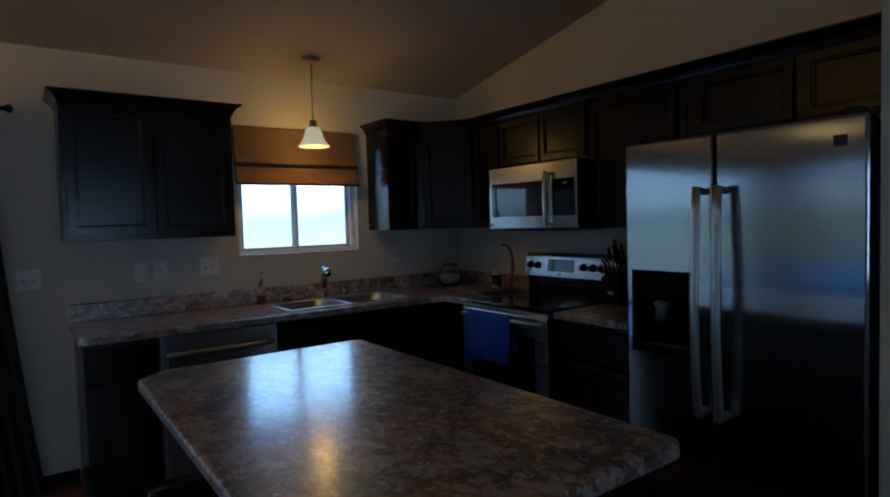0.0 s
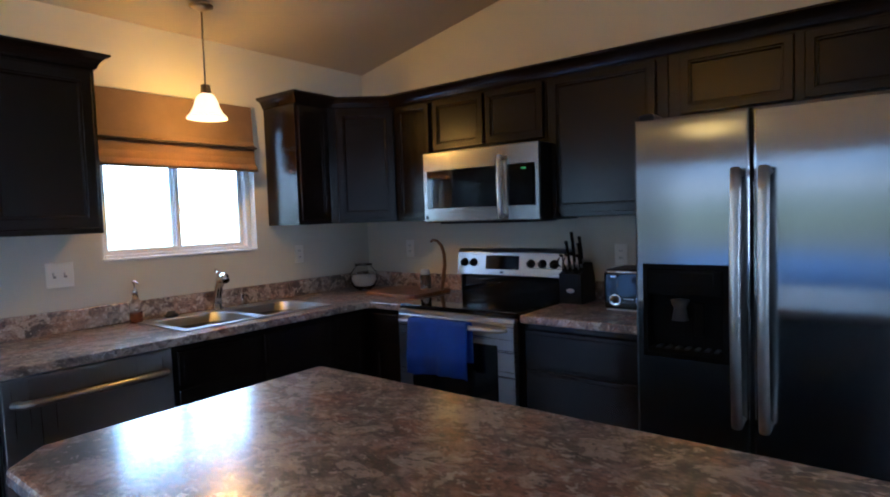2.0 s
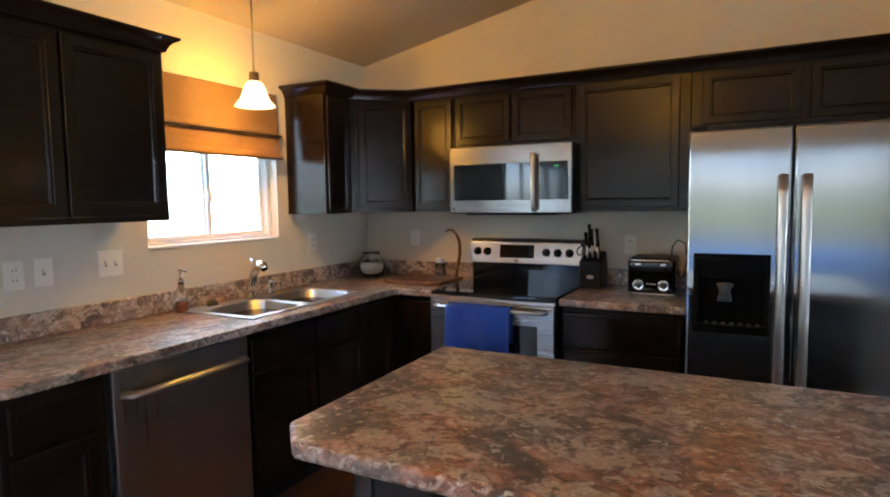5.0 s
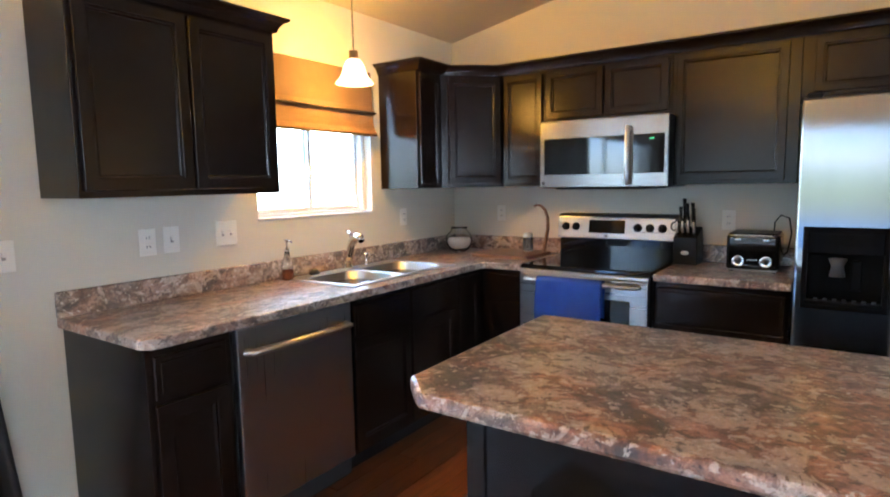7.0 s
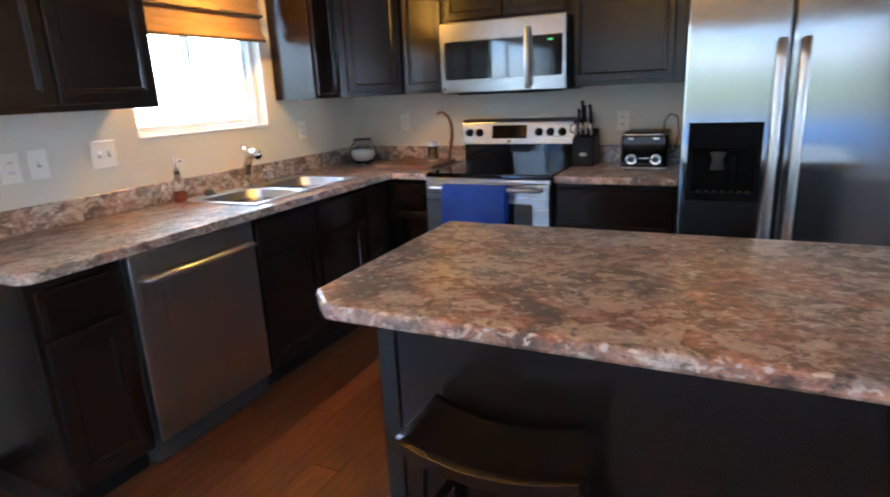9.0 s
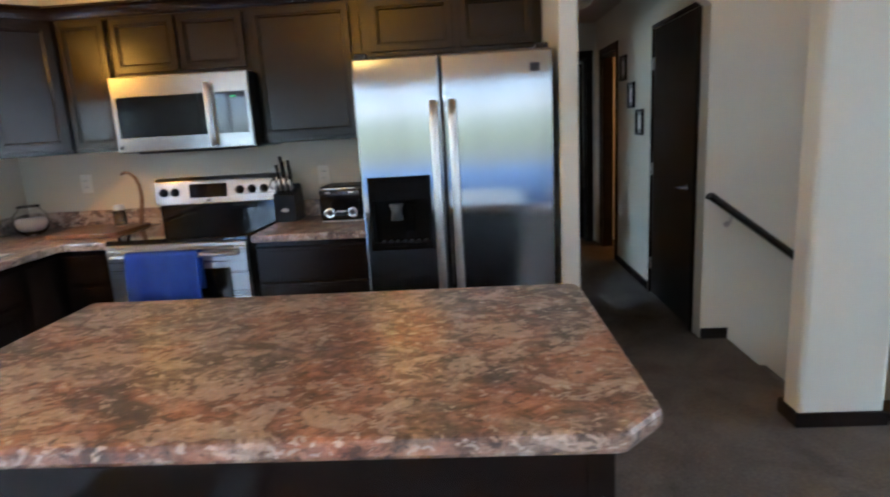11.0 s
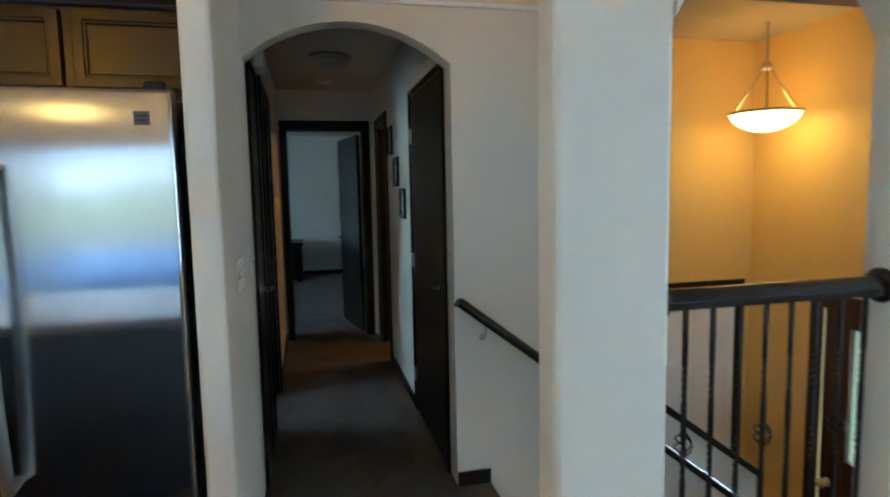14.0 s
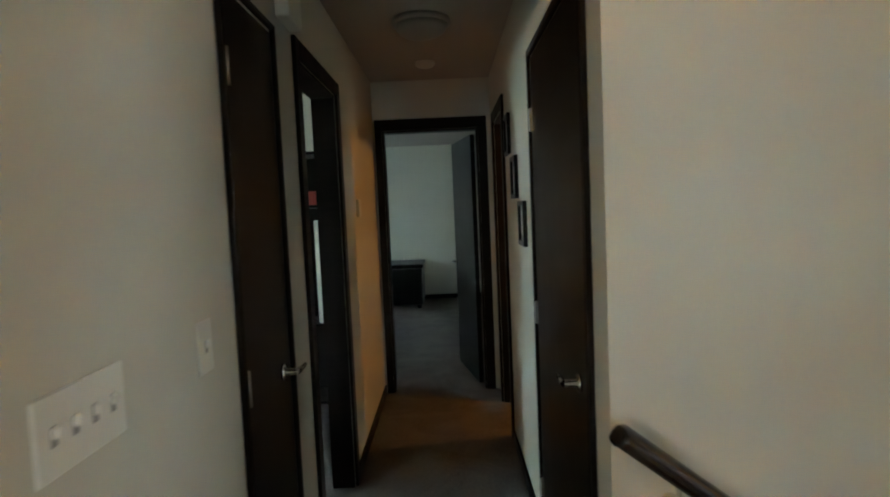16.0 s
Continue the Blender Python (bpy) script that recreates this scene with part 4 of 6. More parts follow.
for y0, y1, z0, doors, lab in ((3.142, 3.44, UZ0, [(3.156, 3.428)], "narrow espresso wood wall cabinet beside the microwave"),
                               (2.372, 3.14, 1.772, [(2.388, 2.748), (2.764, 3.126)], "short espresso wood cabinet above the microwave"),
                               (1.757, 2.37, UZ0, [(1.81, 2.345)], "wide espresso wood wall cabinet above the toaster"),
                               (0.792, 1.755, 1.80, [(0.83, 1.225), (1.262, 1.70)], "espresso wood cabinet above the fridge")):
    c = thing("wall_cabinet", (2.7, (y0 + y1) / 2, z0), lab, "cabinet", UG)
    b = B()
    box(b, XF, E_W - 0.002, y0, y1, z0, UZ1, 0.002)
    part("body", b, M_cab, c)
    for a, e in doors:
        shaker(c, 'x', a, e, z0 + 0.022, 2.085, XF, fw=0.036)
crown("crown_moulding", [(1.998, N_W - 0.003, -1, 0), (1.998, 3.725, -1, -1), (2.265, 3.725, 0.4, -1), (2.525, 3.465, -1, -0.4), (2.525, 0.80, -1, 0), (E_W - 0.003, 0.80, 0, 0), (E_W - 0.003, N_W - 0.003, 0, 0)],
      UZ1, "espresso crown moulding along the wall cabinets")

BG = "espresso base cabinets"


def base_cab(x0, x1, y0, y1, plane, lab, fronts):
    c = thing("base_cabinet", ((x0 + x1) / 2, (y0 + y1) / 2, 0), lab, "cabinet", BG)
    b = B()
    box(b, x0, x1, y0, y1, 0.10, 0.872, 0.002)
    part("body", b, M_cab, c)
    b = B()
    if plane == 'y':
        box(b, x0 + 0.002, x1 - 0.002, y0 + 0.06, y1, 0.0, 0.10)
    else:
        box(b, x0 + 0.06, x1, y0 + 0.002, y1 - 0.002, 0.0, 0.10)
    part("toe_kick", b, M_black, c)
    for nm, a, e, z0, z1 in fronts:
        if nm == "drawer":
            b = B()
            if plane == 'y':
                box(b, a, e, y0 - 0.02, y0, z0, z1, 0.005)
                box(b, a + 0.022, e - 0.022, y0 - 0.023, y0 - 0.019, z0 + 0.022, z1 - 0.022, 0.0015)
            else:
                box(b, x0 - 0.02, x0, a, e, z0, z1, 0.005)
                box(b, x0 - 0.023, x0 - 0.019, a + 0.022, e - 0.022, z0 + 0.022, z1 - 0.022, 0.0015)
            part("drawer", b, M_cabh, c)
        else:
            shaker(c, plane, a, e, z0, z1, y0 if plane == 'y' else x0)
    return c


base_cab(0.075, 0.405, 3.45, N_W - 0.003, 'y', "espresso base cabinet at the counter's end, drawer over door", [("drawer", 0.095, 0.375, 0.69, 0.845), ("door", 0.095, 0.375, 0.125, 0.672)])
base_cab(1.045, 1.96, 3.45, N_W - 0.003, 'y', "espresso sink base cabinet with two doors", [("drawer", 1.065, 1.495, 0.69, 0.845), ("drawer", 1.51, 1.94, 0.69, 0.845), ("door", 1.065, 1.495, 0.125, 0.672), ("door", 1.51, 1.94, 0.125, 0.672)])
base_cab(1.962, E_W - 0.003, 3.45, N_W - 0.003, 'y', "espresso blind corner base cabinet", [("door", 1.98, 2.22, 0.125, 0.845)])
base_cab(2.25, E_W - 0.003, 3.15, 3.448, 'x', "narrow espresso base cabinet beside the stove", [("drawer", 3.165, 3.42, 0.69, 0.845), ("door", 3.165, 3.42, 0.125, 0.672)])
base_cab(2.25, E_W - 0.003, 1.74, 2.368, 'x', "espresso drawer base beside the fridge", [("drawer", 1.757, 2.352, 0.665, 0.845), ("drawer", 1.757, 2.352, 0.40, 0.65), ("drawer", 1.757, 2.352, 0.125, 0.385)])

# worktops
top = thing("worktop", (1.4, 3.7, 0.874), "brown and rust stone-pattern laminate worktop, L-shaped, with upstand", "countertop")
SX0, SX1, SY0, SY1 = 1.145, 1.985, 3.505, 3.955
b = B()
prism(b, [(0.055, N_W - 0.003), (0.055, 3.45), (0.075, 3.415), (0.11, 3.402), (SX0, 3.402), (SX0, N_W - 0.003)], 'z', 0.874, 0.914, 0.007)
prism(b, [(SX0 - 0.001, SY0), (SX0 - 0.001, 3.402), (SX1 + 0.001, 3.402), (SX1 + 0.001, SY0)], 'z', 0.874, 0.914, 0.007)
prism(b, [(SX0 - 0.001, N_W - 0.003), (SX0 - 0.001, SY1), (SX1 + 0.001, SY1), (SX1 + 0.001, N_W - 0.003)], 'z', 0.874, 0.914, 0.003)
prism(b, [(SX1, 3.402), (2.19, 3.402), (2.213, 3.38), (2.213, 3.147), (E_W - 0.003, 3.147), (E_W - 0.003, N_W - 0.003), (SX1, N_W - 0.003)], 'z', 0.874, 0.914, 0.007)
part("top", b, M_lamx, top)
b = B()
box(b, 0.055, E_W - 0.022, N_W - 0.022, N_W - 0.002, 0.914, 1.016, 0.004)
part("upstand", b, M_lamup, top)
b = B()
box(b, E_W - 0.022, E_W - 0.002, 3.15, N_W - 0.022, 0.914, 1.016, 0.004)
part("upstand", b, M_lamup, top)
top = thing("worktop", (2.5, 2.05, 0.874), "short stone-pattern laminate worktop between stove and fridge", "countertop")
b = B()
prism(b, [(2.213, 1.735), (2.213, 2.368), (E_W - 0.003, 2.368), (E_W - 0.003, 1.735)], 'z', 0.874, 0.914, 0.007)
part("top", b, M_lamx, top)
b = B()
box(b, E_W - 0.022, E_W - 0.002, 1.735, 2.368, 0.914, 1.016, 0.004)
part("upstand", b, M_lamup, top)

# island
isl = thing("kitchen_island", (0.65, 1.65, 0), "espresso kitchen island with stone-pattern laminate top", "island")
b = B()
prism(b, [(0.24, 0.866), (1.045, 0.870), (1.07, 0.893), (1.07, 2.45), (1.055, 2.465), (0.245, 2.455), (0.155, 2.365), (0.155, 0.951)], 'z', 0.870, 0.914, 0.012)
slab = part("top", b, M_lam, isl)
slab.data.materials.append(M_lamedge)
for poly in slab.data.polygons:
    if 0.2 < poly.normal.z < 0.98:
        poly.material_index = 1
b = B()
box(b, 0.40, 1.02, 0.915, 2.375, 0.10, 0.870, 0.003)
part("body", b, M_cab, isl)
b = B()
box(b, 0.44, 0.97, 0.94, 2.35, 0.0, 0.10)
part("toe_kick", b, M_black, isl)
for y0, y1 in ((0.93, 1.38), (1.395, 1.875), (1.89, 2.36)):
    b = B()
    box(b, 1.02, 1.04, y0, y1, 0.69, 0.845, 0.005)
    part("drawer", b, M_cabh, isl)
    b = B()
    box(b, 1.02, 1.04, y0, y1, 0.125, 0.672, 0.005)
    part("door", b, M_cab, isl)
for y0, y1 in ((0.913, 0.97), (2.32, 2.377)):
    b = B()
    box(b, 0.392, 0.402, y0, y1, 0.10, 0.868, 0.002)
    part("corner_batten", b, M_cab, isl)
b = B()
box(b, 0.391, 0.402, 0.971, 2.319, 0.10, 0.19, 0.003)
part("skirting", b, M_cab, isl)


# ---------- appliances ----------
def bowed(bm, x, y, z0, z1, out, w=0.016, t=0.011, n=12):
    """An upright bowed bar handle in front of the face x."""
    pts = []
    for i in range(n + 1):
        f = i / n
        pts.append((x - out * (0.72 + 0.28 * math.sin(math.pi * f)), y, z0 + (z1 - z0) * f))
    tube(bm, [(x, y, z0 + 0.012), *pts, (x, y, z1 - 0.012)], w, 12, t / w)


fr = thing("refrigerator", (2.4, 1.262, 0), "stainless side-by-side fridge with an ice dispenser", "fridge")
FY0, FY1, FM, FT = 0.812, 1.716, 1.317, 1.735
b = B()
box(b, 2.062, 2.83, FY0 + 0.004, FY1 - 0.004, 0.025, FT - 0.012, 0.006)
part("body", b, M_dkgrey, fr)
b = B()
box(b, 2.03, 2.06, FY0 + 0.02, FY1 - 0.02, 0.012, 0.09, 0.004)
part("kick_grille", b, M_black, fr)
b = B()
box(b, 1.992, 2.058, FY0, FM - 0.004, 0.10, FT, 0.012, 3)
dR = part("fridge_door", b, M_steel, fr)
DY0, DY1, DZ0, DZ1 = 1.387, 1.687, 0.85, 1.20
b = B()
for y0, y1, z0, z1 in ((FM + 0.004, DY0, 0.10, FT), (DY1, FY1, 0.10, FT), (DY0, DY1, 0.10, DZ0), (DY0, DY1, DZ1, FT)):
    box(b, 1.992, 2.058, y0, y1, z0, z1)
es = [e for e in b.edges if all(abs(v.co.x - 1.992) < 1e-4 for v in e.verts) and (all(abs(v.co.y - FY1) < 1e-4 for v in e.verts) or all(abs(v.co.y - FM - 0.004) < 1e-4 for v in e.verts) or all(abs(v.co.z - FT) < 1e-4 for v in e.verts))]
bmesh.ops.bevel(b, geom=es, offset=0.010, segments=3, affect='EDGES', profile=0.5)
dL = part("freezer_door", b, M_steel, fr)
for dd, y in ((dL, 1.352), (dR, 1.268)):
    b = B()
    bowed(b, 1.992, y, 0.655, 1.527, 0.080, 0.018, 0.013)
    part("handle", b, M_satin, dd)
b = B()
ring(b, lambda u, z, o: (2.046 - o, u, z), DY0, DY1, DZ0, DZ1, 0.018, 0.0, 0.057, 0.002)
disp = part("dispenser", b, M_recess, dL, "black recessed ice and water dispenser")
b = B()
box(b, 2.046, 2.058, DY0, DY1, DZ0, DZ1)
part("back", b, M_recess, disp)
b = B()
box(b, 1.992, 2.046, DY0 + 0.018, DY1 - 0.018, DZ1 - 0.115, DZ1 - 0.018, 0.004)
part("hood", b, M_recess, disp)
b = B()
box(b, 1.990, 2.046, DY0 + 0.018, DY1 - 0.018, DZ0 + 0.017, DZ0 + 0.034, 0.003)
part("tray", b, M_recess, disp)
b = B()
lathe(b, [(0.030, 0.0), (0.022, 0.045), (0.035, 0.075), (0.012, 0.08)], 2.02, 1.56, 0.99, 18)
part("spout", b, M_dkgrey, disp)
b = B()
box(b, 2.025, 2.04, 1.475, 1.515, 0.93, 1.06, 0.005)
part("paddle", b, M_recess, disp)
b = B()
for k in range(7):
    box(b, 1.994, 2.040, DY0 + 0.035 + k * 0.034, DY0 + 0.050 + k * 0.034, DZ0 + 0.034, DZ0 + 0.041, 0.001)
part("drip_grille", b, M_dkgrey, disp)
b = B()
box(b, 1.9885, 1.9925, DY0 + 0.05, DY1 - 0.05, DZ1 - 0.075, DZ1 - 0.03, 0.001)
part("control_strip", b, M_recess, disp)
for y in (FY0 + 0.045, FY1 - 0.045):
    b = B()
    box(b, 2.0, 2.12, y - 0.028, y + 0.028, FT - 0.010, FT + 0.022, 0.006)
    part("hinge_cover", b, M_black, fr)
b = B()
box(b, 1.989, 1.9925, 0.872, 0.912, 1.635, 1.672, 0.001)
part("badge", b, M_dkgrey, dR, "small square dark badge")
b = B()
box(b, 1.9875, 1.9895, 0.878, 0.906, 1.657, 1.662)
box(b, 1.9875, 1.9895, 0.878, 0.906, 1.645, 1.650)
part("badge_bar", b, M_black, fr)

# stove
sv = thing("stove", (2.5, 2.755, 0), "stainless electric range with black glass top", "stove")
SYa, SYb = 2.374, 3.136
b = B()
box(b, 2.215, 2.835, SYa, SYb, 0.02, 0.895, 0.004)
part("body", b, M_black, sv)
b = B()
box(b, 2.195, 2.77, SYa, SYb, 0.895, 0.922, 0.006, 2)
part("cooktop", b, M_glass_black, sv)
b = B()
box(b, 2.78, 2.84, SYa, SYb, 0.895, 1.04, 0.004)
part("riser", b, M_glass_black, sv)
b = B()
prism(b, [(2.745, 1.035), (2.768, 1.175), (2.785, 1.195), (2.84, 1.195), (2.84, 1.035)], 'y', SYa - 0.006, SYb + 0.006, 0.006)
panel = part("control_panel", b, M_mwsteel, sv)


def on_panel(z):
    return 2.745 + (z - 1.035) * (2.768 - 2.745) / 0.14


for y in (3.085, 3.015, 2.61, 2.535, 2.46):
    b = B()
    x = on_panel(1.11)
    lathe(b, [(0.027, 0), (0.027, -0.006), (0.021, -0.010), (0.019, -0.028), (0.0, -0.030)], x + 0.003, y, 1.11, 20, axis='x')
    box(b, x - 0.034, x - 0.024, y - 0.003, y + 0.003, 1.094, 1.126, 0.001)
    part("knob", b, M_black, panel)
b = B()
prism(b, [(on_panel(1.072) - 0.003, 1.072), (on_panel(1.155) - 0.003, 1.155), (on_panel(1.155) + 0.004, 1.155), (on_panel(1.072) + 0.004, 1.072)], 'y', 2.69, 2.925)
part("clock_window", b, M_glass_black, panel)
b = B()
x = on_panel(1.052)
box(b, x - 0.003, x + 0.003, 2.795, 2.82, 1.047, 1.062, 0.001)
part("badge", b, M_dkgrey, panel)
b = B()
box(b, 2.175, 2.214, SYa + 0.004, SYb - 0.004, 0.215, 0.872, 0.006, 2)
od = part("oven_door", b, M_mwsteel, sv)
b = B()
box(b, 2.170, 2.177, SYa + 0.10, SYb - 0.10, 0.33, 0.76, 0.003)
part("oven_window", b, M_glass_black, od)
b = B()
box(b, 2.18, 2.2145, SYa + 0.004, SYb - 0.004, 0.874, 0.893, 0.002)
part("vent_strip", b, M_satin, sv)
b = B()
tube(b, [(2.178, 2.43, 0.838), (2.135, 2.435, 0.842), (2.118, 2.47, 0.845), (2.112, 2.755, 0.847), (2.118, 3.04, 0.845), (2.135, 3.075, 0.842), (2.178, 3.08, 0.838)], 0.0165, 12, 0.8)
part("handle", b, M_satin, od)
b = B()
box(b, 2.178, 2.214, SYa + 0.004, SYb - 0.004, 0.03, 0.205, 0.006, 2)
part("storage_drawer", b, M_mwsteel, sv)

# towel hung over the oven handle: one folded sheet
b = B()
ty0, ty1, cols = 2.60, 2.985, 22
prof = [(2.146, 0.66), (2.143, 0.74), (2.140, 0.82), (2.134, 0.852), (2.121, 0.866), (2.104, 0.862), (2.095, 0.842), (2.092, 0.76), (2.090, 0.68), (2.088, 0.585)]
grid = []
for off in (0.0, -0.007):
    rows_ = []
    for j, (px, pz) in enumerate(prof):
        row = []
        for i in range(cols + 1):
            f = i / cols
            hang = max(0.0, min(1.0, (0.86 - pz) / 0.28))
            wob = 0.012 * math.sin(f * 11 + 0.8) * hang + 0.006 * math.sin(f * 29 + pz * 9) * hang
            side = -1 if j >= 5 else 1
            row.append(b.verts.new((px + (wob if side < 0 else 0) - (off * side if 2 < j < 7 else off * side), ty0 + (ty1 - ty0) * f + 0.01 * math.sin(pz * 11) * hang, pz - (off if 3 <= j <= 6 else 0) + 0.008 * math.sin(f * 5) * hang * (j > 7))))
        rows_.append(row)
    grid.append(rows_)
for g, flip in ((grid[0], False), (grid[1], True)):
    for j in range(len(prof) - 1):
        for i in range(cols):
            q = (g[j][i], g[j][i + 1], g[j + 1][i + 1], g[j + 1][i])
            b.faces.new(q[::-1] if flip else q).smooth = True
for i in range(cols):
    for j in (0, len(prof) - 1):
        b.faces.new((grid[0][j][i], grid[0][j][i + 1], grid[1][j][i + 1], grid[1][j][i]))
for j in range(len(prof) - 1):
    for i in (0, cols):
        b.faces.new((grid[0][j][i], grid[0][j + 1][i], grid[1][j + 1][i], grid[1][j][i]))
bmesh.ops.recalc_face_normals(b, faces=b.faces)
solid("dish_towel", b, M_towel, "royal blue terry towel hung over the oven handle", "towel")

# microwave
mw = thing("microwave", (2.62, 2.73, 1.365), "stainless over-the-range microwave with black window", "microwave")
MY0, MY1, MZ0, MZ1 = 2.352, 3.112, 1.366, 1.766
b = B()
box(b, 2.435, E_W - 0.003, MY0 + 0.004, MY1 - 0.004, MZ0, MZ1, 0.004)
part("body", b, M_black, mw)
b = B()
box(b, 2.408, 2.434, MY0, MY1, MZ0 + 0.004, MZ1, 0.005, 2)
face = part("face", b, M_ovensteel, mw)
b = B()
box(b, 2.4045, 2.409, 2.578, 3.082, 1.447, 1.662, 0.002)
part("window", b, M_tint, face)
b = B()
box(b, 2.4045, 2.409, 2.372, 2.540, 1.447, 1.662, 0.002)
kp = part("keypad", b, M_glass_black, face)
b = B()
box(b, 2.4035, 2.405, 2.425, 2.452, 1.632, 1.640)
part("clock_digits", b, M_display, kp)
for r in range(5):
    for q in range(3):
        b = B()
        box(b, 2.4036, 2.405, 2.41 + q * 0.038, 2.434 + q * 0.038, 1.460 + r * 0.030, 1.470 + r * 0.030)
        part("key", b, M_glass_black, kp)
b = B()
bowed(b, 2.408, 2.565, 1.388, 1.705, 0.042, 0.014, 0.010)
part("handle", b, M_satin, face)
b = B()
box(b, 2.44, 2.78, 2.45, 3.02, MZ0 - 0.008, MZ0, 0.002)
part("vent_panel", b, M_black, mw)
b = B()
box(b, 2.4055, 2.4085, 3.078, 3.096, 1.388, 1.406, 0.001)
part("badge", b, M_dkgrey, face)

# dishwasher
dw = thing("dishwasher", (0.725, 3.7, 0), "stainless dishwasher with a curved bar handle", "dishwasher")
b = B()
box(b, 0.412, 1.040, 3.46, N_W - 0.01, 0.02, 0.868)
part("body", b, M_dkgrey, dw)
b = B()
box(b, 0.416, 1.036, 3.425, 3.458, 0.115, 0.866, 0.006, 2)
ddw = part("door", b, M_dwsteel, dw)
b = B()
tube(b, [(0.46, 3.427, 0.772)] + [(0.47 + 0.515 * i / 12, 3.395 - 0.022 * math.sin(math.pi * i / 12), 0.772 + 0.004 * math.sin(math.pi * i / 12)) for i in range(13)] + [(0.995, 3.427, 0.772)], 0.025, 12, 0.6)
part("handle", b, M_satin, ddw)
b = B()
box(b, 0.42, 1.032, 3.48, 3.50, 0.0, 0.112)
part("toe_kick", b, M_black, dw)

# sink and tap
sk = thing("sink", (1.57, 3.75, 0.914), "double-bowl stainless drop-in sink", "sink")
b = B()
zr0, zr1 = 0.9145, 0.920
bowls = [(1.165, 1.547, 3.525, 3.890), (1.583, 1.965, 3.525, 3.890)]
for x0, x1, y0, y1 in ((SX0 - 0.02, SX1 + 0.02, SY0 - 0.02, 3.525), (SX0 - 0.02, SX1 + 0.02, 3.890, SY1 + 0.03), (SX0 - 0.02, 1.165, 3.525, 3.890), (1.547, 1.583, 3.525, 3.890), (1.965, SX1 + 0.02, 3.525, 3.890)):
    box(b, x0, x1, y0, y1, zr0, zr1)
part("rim", b, M_sink, sk)
for x0, x1, y0, y1 in bowls:
    b = B()
    n = 8

    def rounded(x0, x1, y0, y1, r, z):
        out = []
        for cx, cy, a0 in ((x1 - r, y1 - r, 0), (x0 + r, y1 - r, 90), (x0 + r, y0 + r, 180), (x1 - r, y0 + r, 270)):
            for k in range(6):
                a = radians(a0 + 90 * k / 5)
                out.append(b.verts.new((cx + r * math.cos(a), cy + r * math.sin(a), z)))
        return out
    loops = [rounded(x0, x1, y0, y1, 0.004, zr1), rounded(x0 + 0.004, x1 - 0.004, y0 + 0.004, y1 - 0.004, 0.08, zr1 - 0.006), rounded(x0 + 0.010, x1 - 0.010, y0 + 0.010, y1 - 0.010, 0.085, 0.77), rounded(x0 + 0.04, x1 - 0.04, y0 + 0.04, y1 - 0.04, 0.04, 0.745)]
    for a, c in zip(loops, loops[1:]):
        for k in range(24):
            b.faces.new((a[k], a[(k + 1) % 24], c[(k + 1) % 24], c[k])).smooth = True
    b.faces.new(loops[-1])
    bmesh.ops.recalc_face_normals(b, faces=b.faces)
    bw = part("bowl", b, M_sink, sk)
    b = B()
    lathe(b, [(0.042, 0), (0.042, 0.003), (0.03, 0.004), (0.02, 0.001), (0.0, 0.001)], (x0 + x1) / 2, (y0 + y1) / 2, 0.7455, 20)
    part("drain", b, M_chrome, bw)
tp = thing("kitchen_tap", (1.57, 3.955, 0.92), "chrome pull-out kitchen tap", "tap")
b = B()
lathe(b, [(0.034, 0), (0.034, 0.005), (0.027, 0.016), (0.024, 0.05), (0.020, 0.06), (0.0, 0.062)], 1.57, 3.955, 0.9205, 20)
part("base", b, M_chrome, tp)
b = B()
tube(b, [(1.57, 3.955, 0.95), (1.567, 3.94, 1.0), (1.562, 3.918, 1.05), (1.557, 3.89, 1.09), (1.552, 3.86, 1.108), (1.548, 3.83, 1.105), (1.546, 3.812, 1.088)], [0.024, 0.0225, 0.0225, 0.025, 0.029, 0.027, 0.019], 16)
part("spout", b, M_chrome, tp)
b = B()
tube(b, [(1.558, 3.90, 1.098), (1.562, 3.92, 1.128), (1.568, 3.95, 1.142)], [0.012, 0.009, 0.008], 10)
part("lever", b, M_chrome, tp)
b = B()
lathe(b, [(0.020, 0), (0.020, 0.006), (0.011, 0.012), (0.010, 0.05), (0.016, 0.062), (0.014, 0.078), (0.0, 0.08)], 1.73, 3.955, 0.9205, 16)
tube(b, [(1.73, 3.955, 0.985), (1.728, 3.92, 0.990), (1.727, 3.905, 0.982)], 0.006, 8)
solid("soap_dispenser", b, M_chrome, "small chrome soap dispenser on the sink rim", "dispenser")
bt = thing("soap_bottle", (1.13, 3.965, 0.914), "clear pump bottle with amber soap", "bottle")
b = B()
lathe(b, [(0.026, 0), (0.030, 0.006), (0.030, 0.095), (0.016, 0.125), (0.013, 0.15), (0.0, 0.15)], 1.13, 3.965, 0.9145, 20)
part("bottle", b, M_glass, bt)
b = B()
lathe(b, [(0.0255, 0.004), (0.0255, 0.055), (0.0, 0.055)], 1.13, 3.965, 0.9145, 20)
part("soap", b, M_amber, bt)
b = B()
lathe(b, [(0.015, 0.15), (0.015, 0.165), (0.005, 0.168), (0.005, 0.20), (0.013, 0.203), (0.012, 0.215), (0.0, 0.216)], 1.13, 3.965, 0.9145, 16)
tube(b, [(1.13, 3.965, 1.122), (1.13, 3.925, 1.118)], 0.005, 8)
part("pump", b, M_chrome, bt)
b = B()
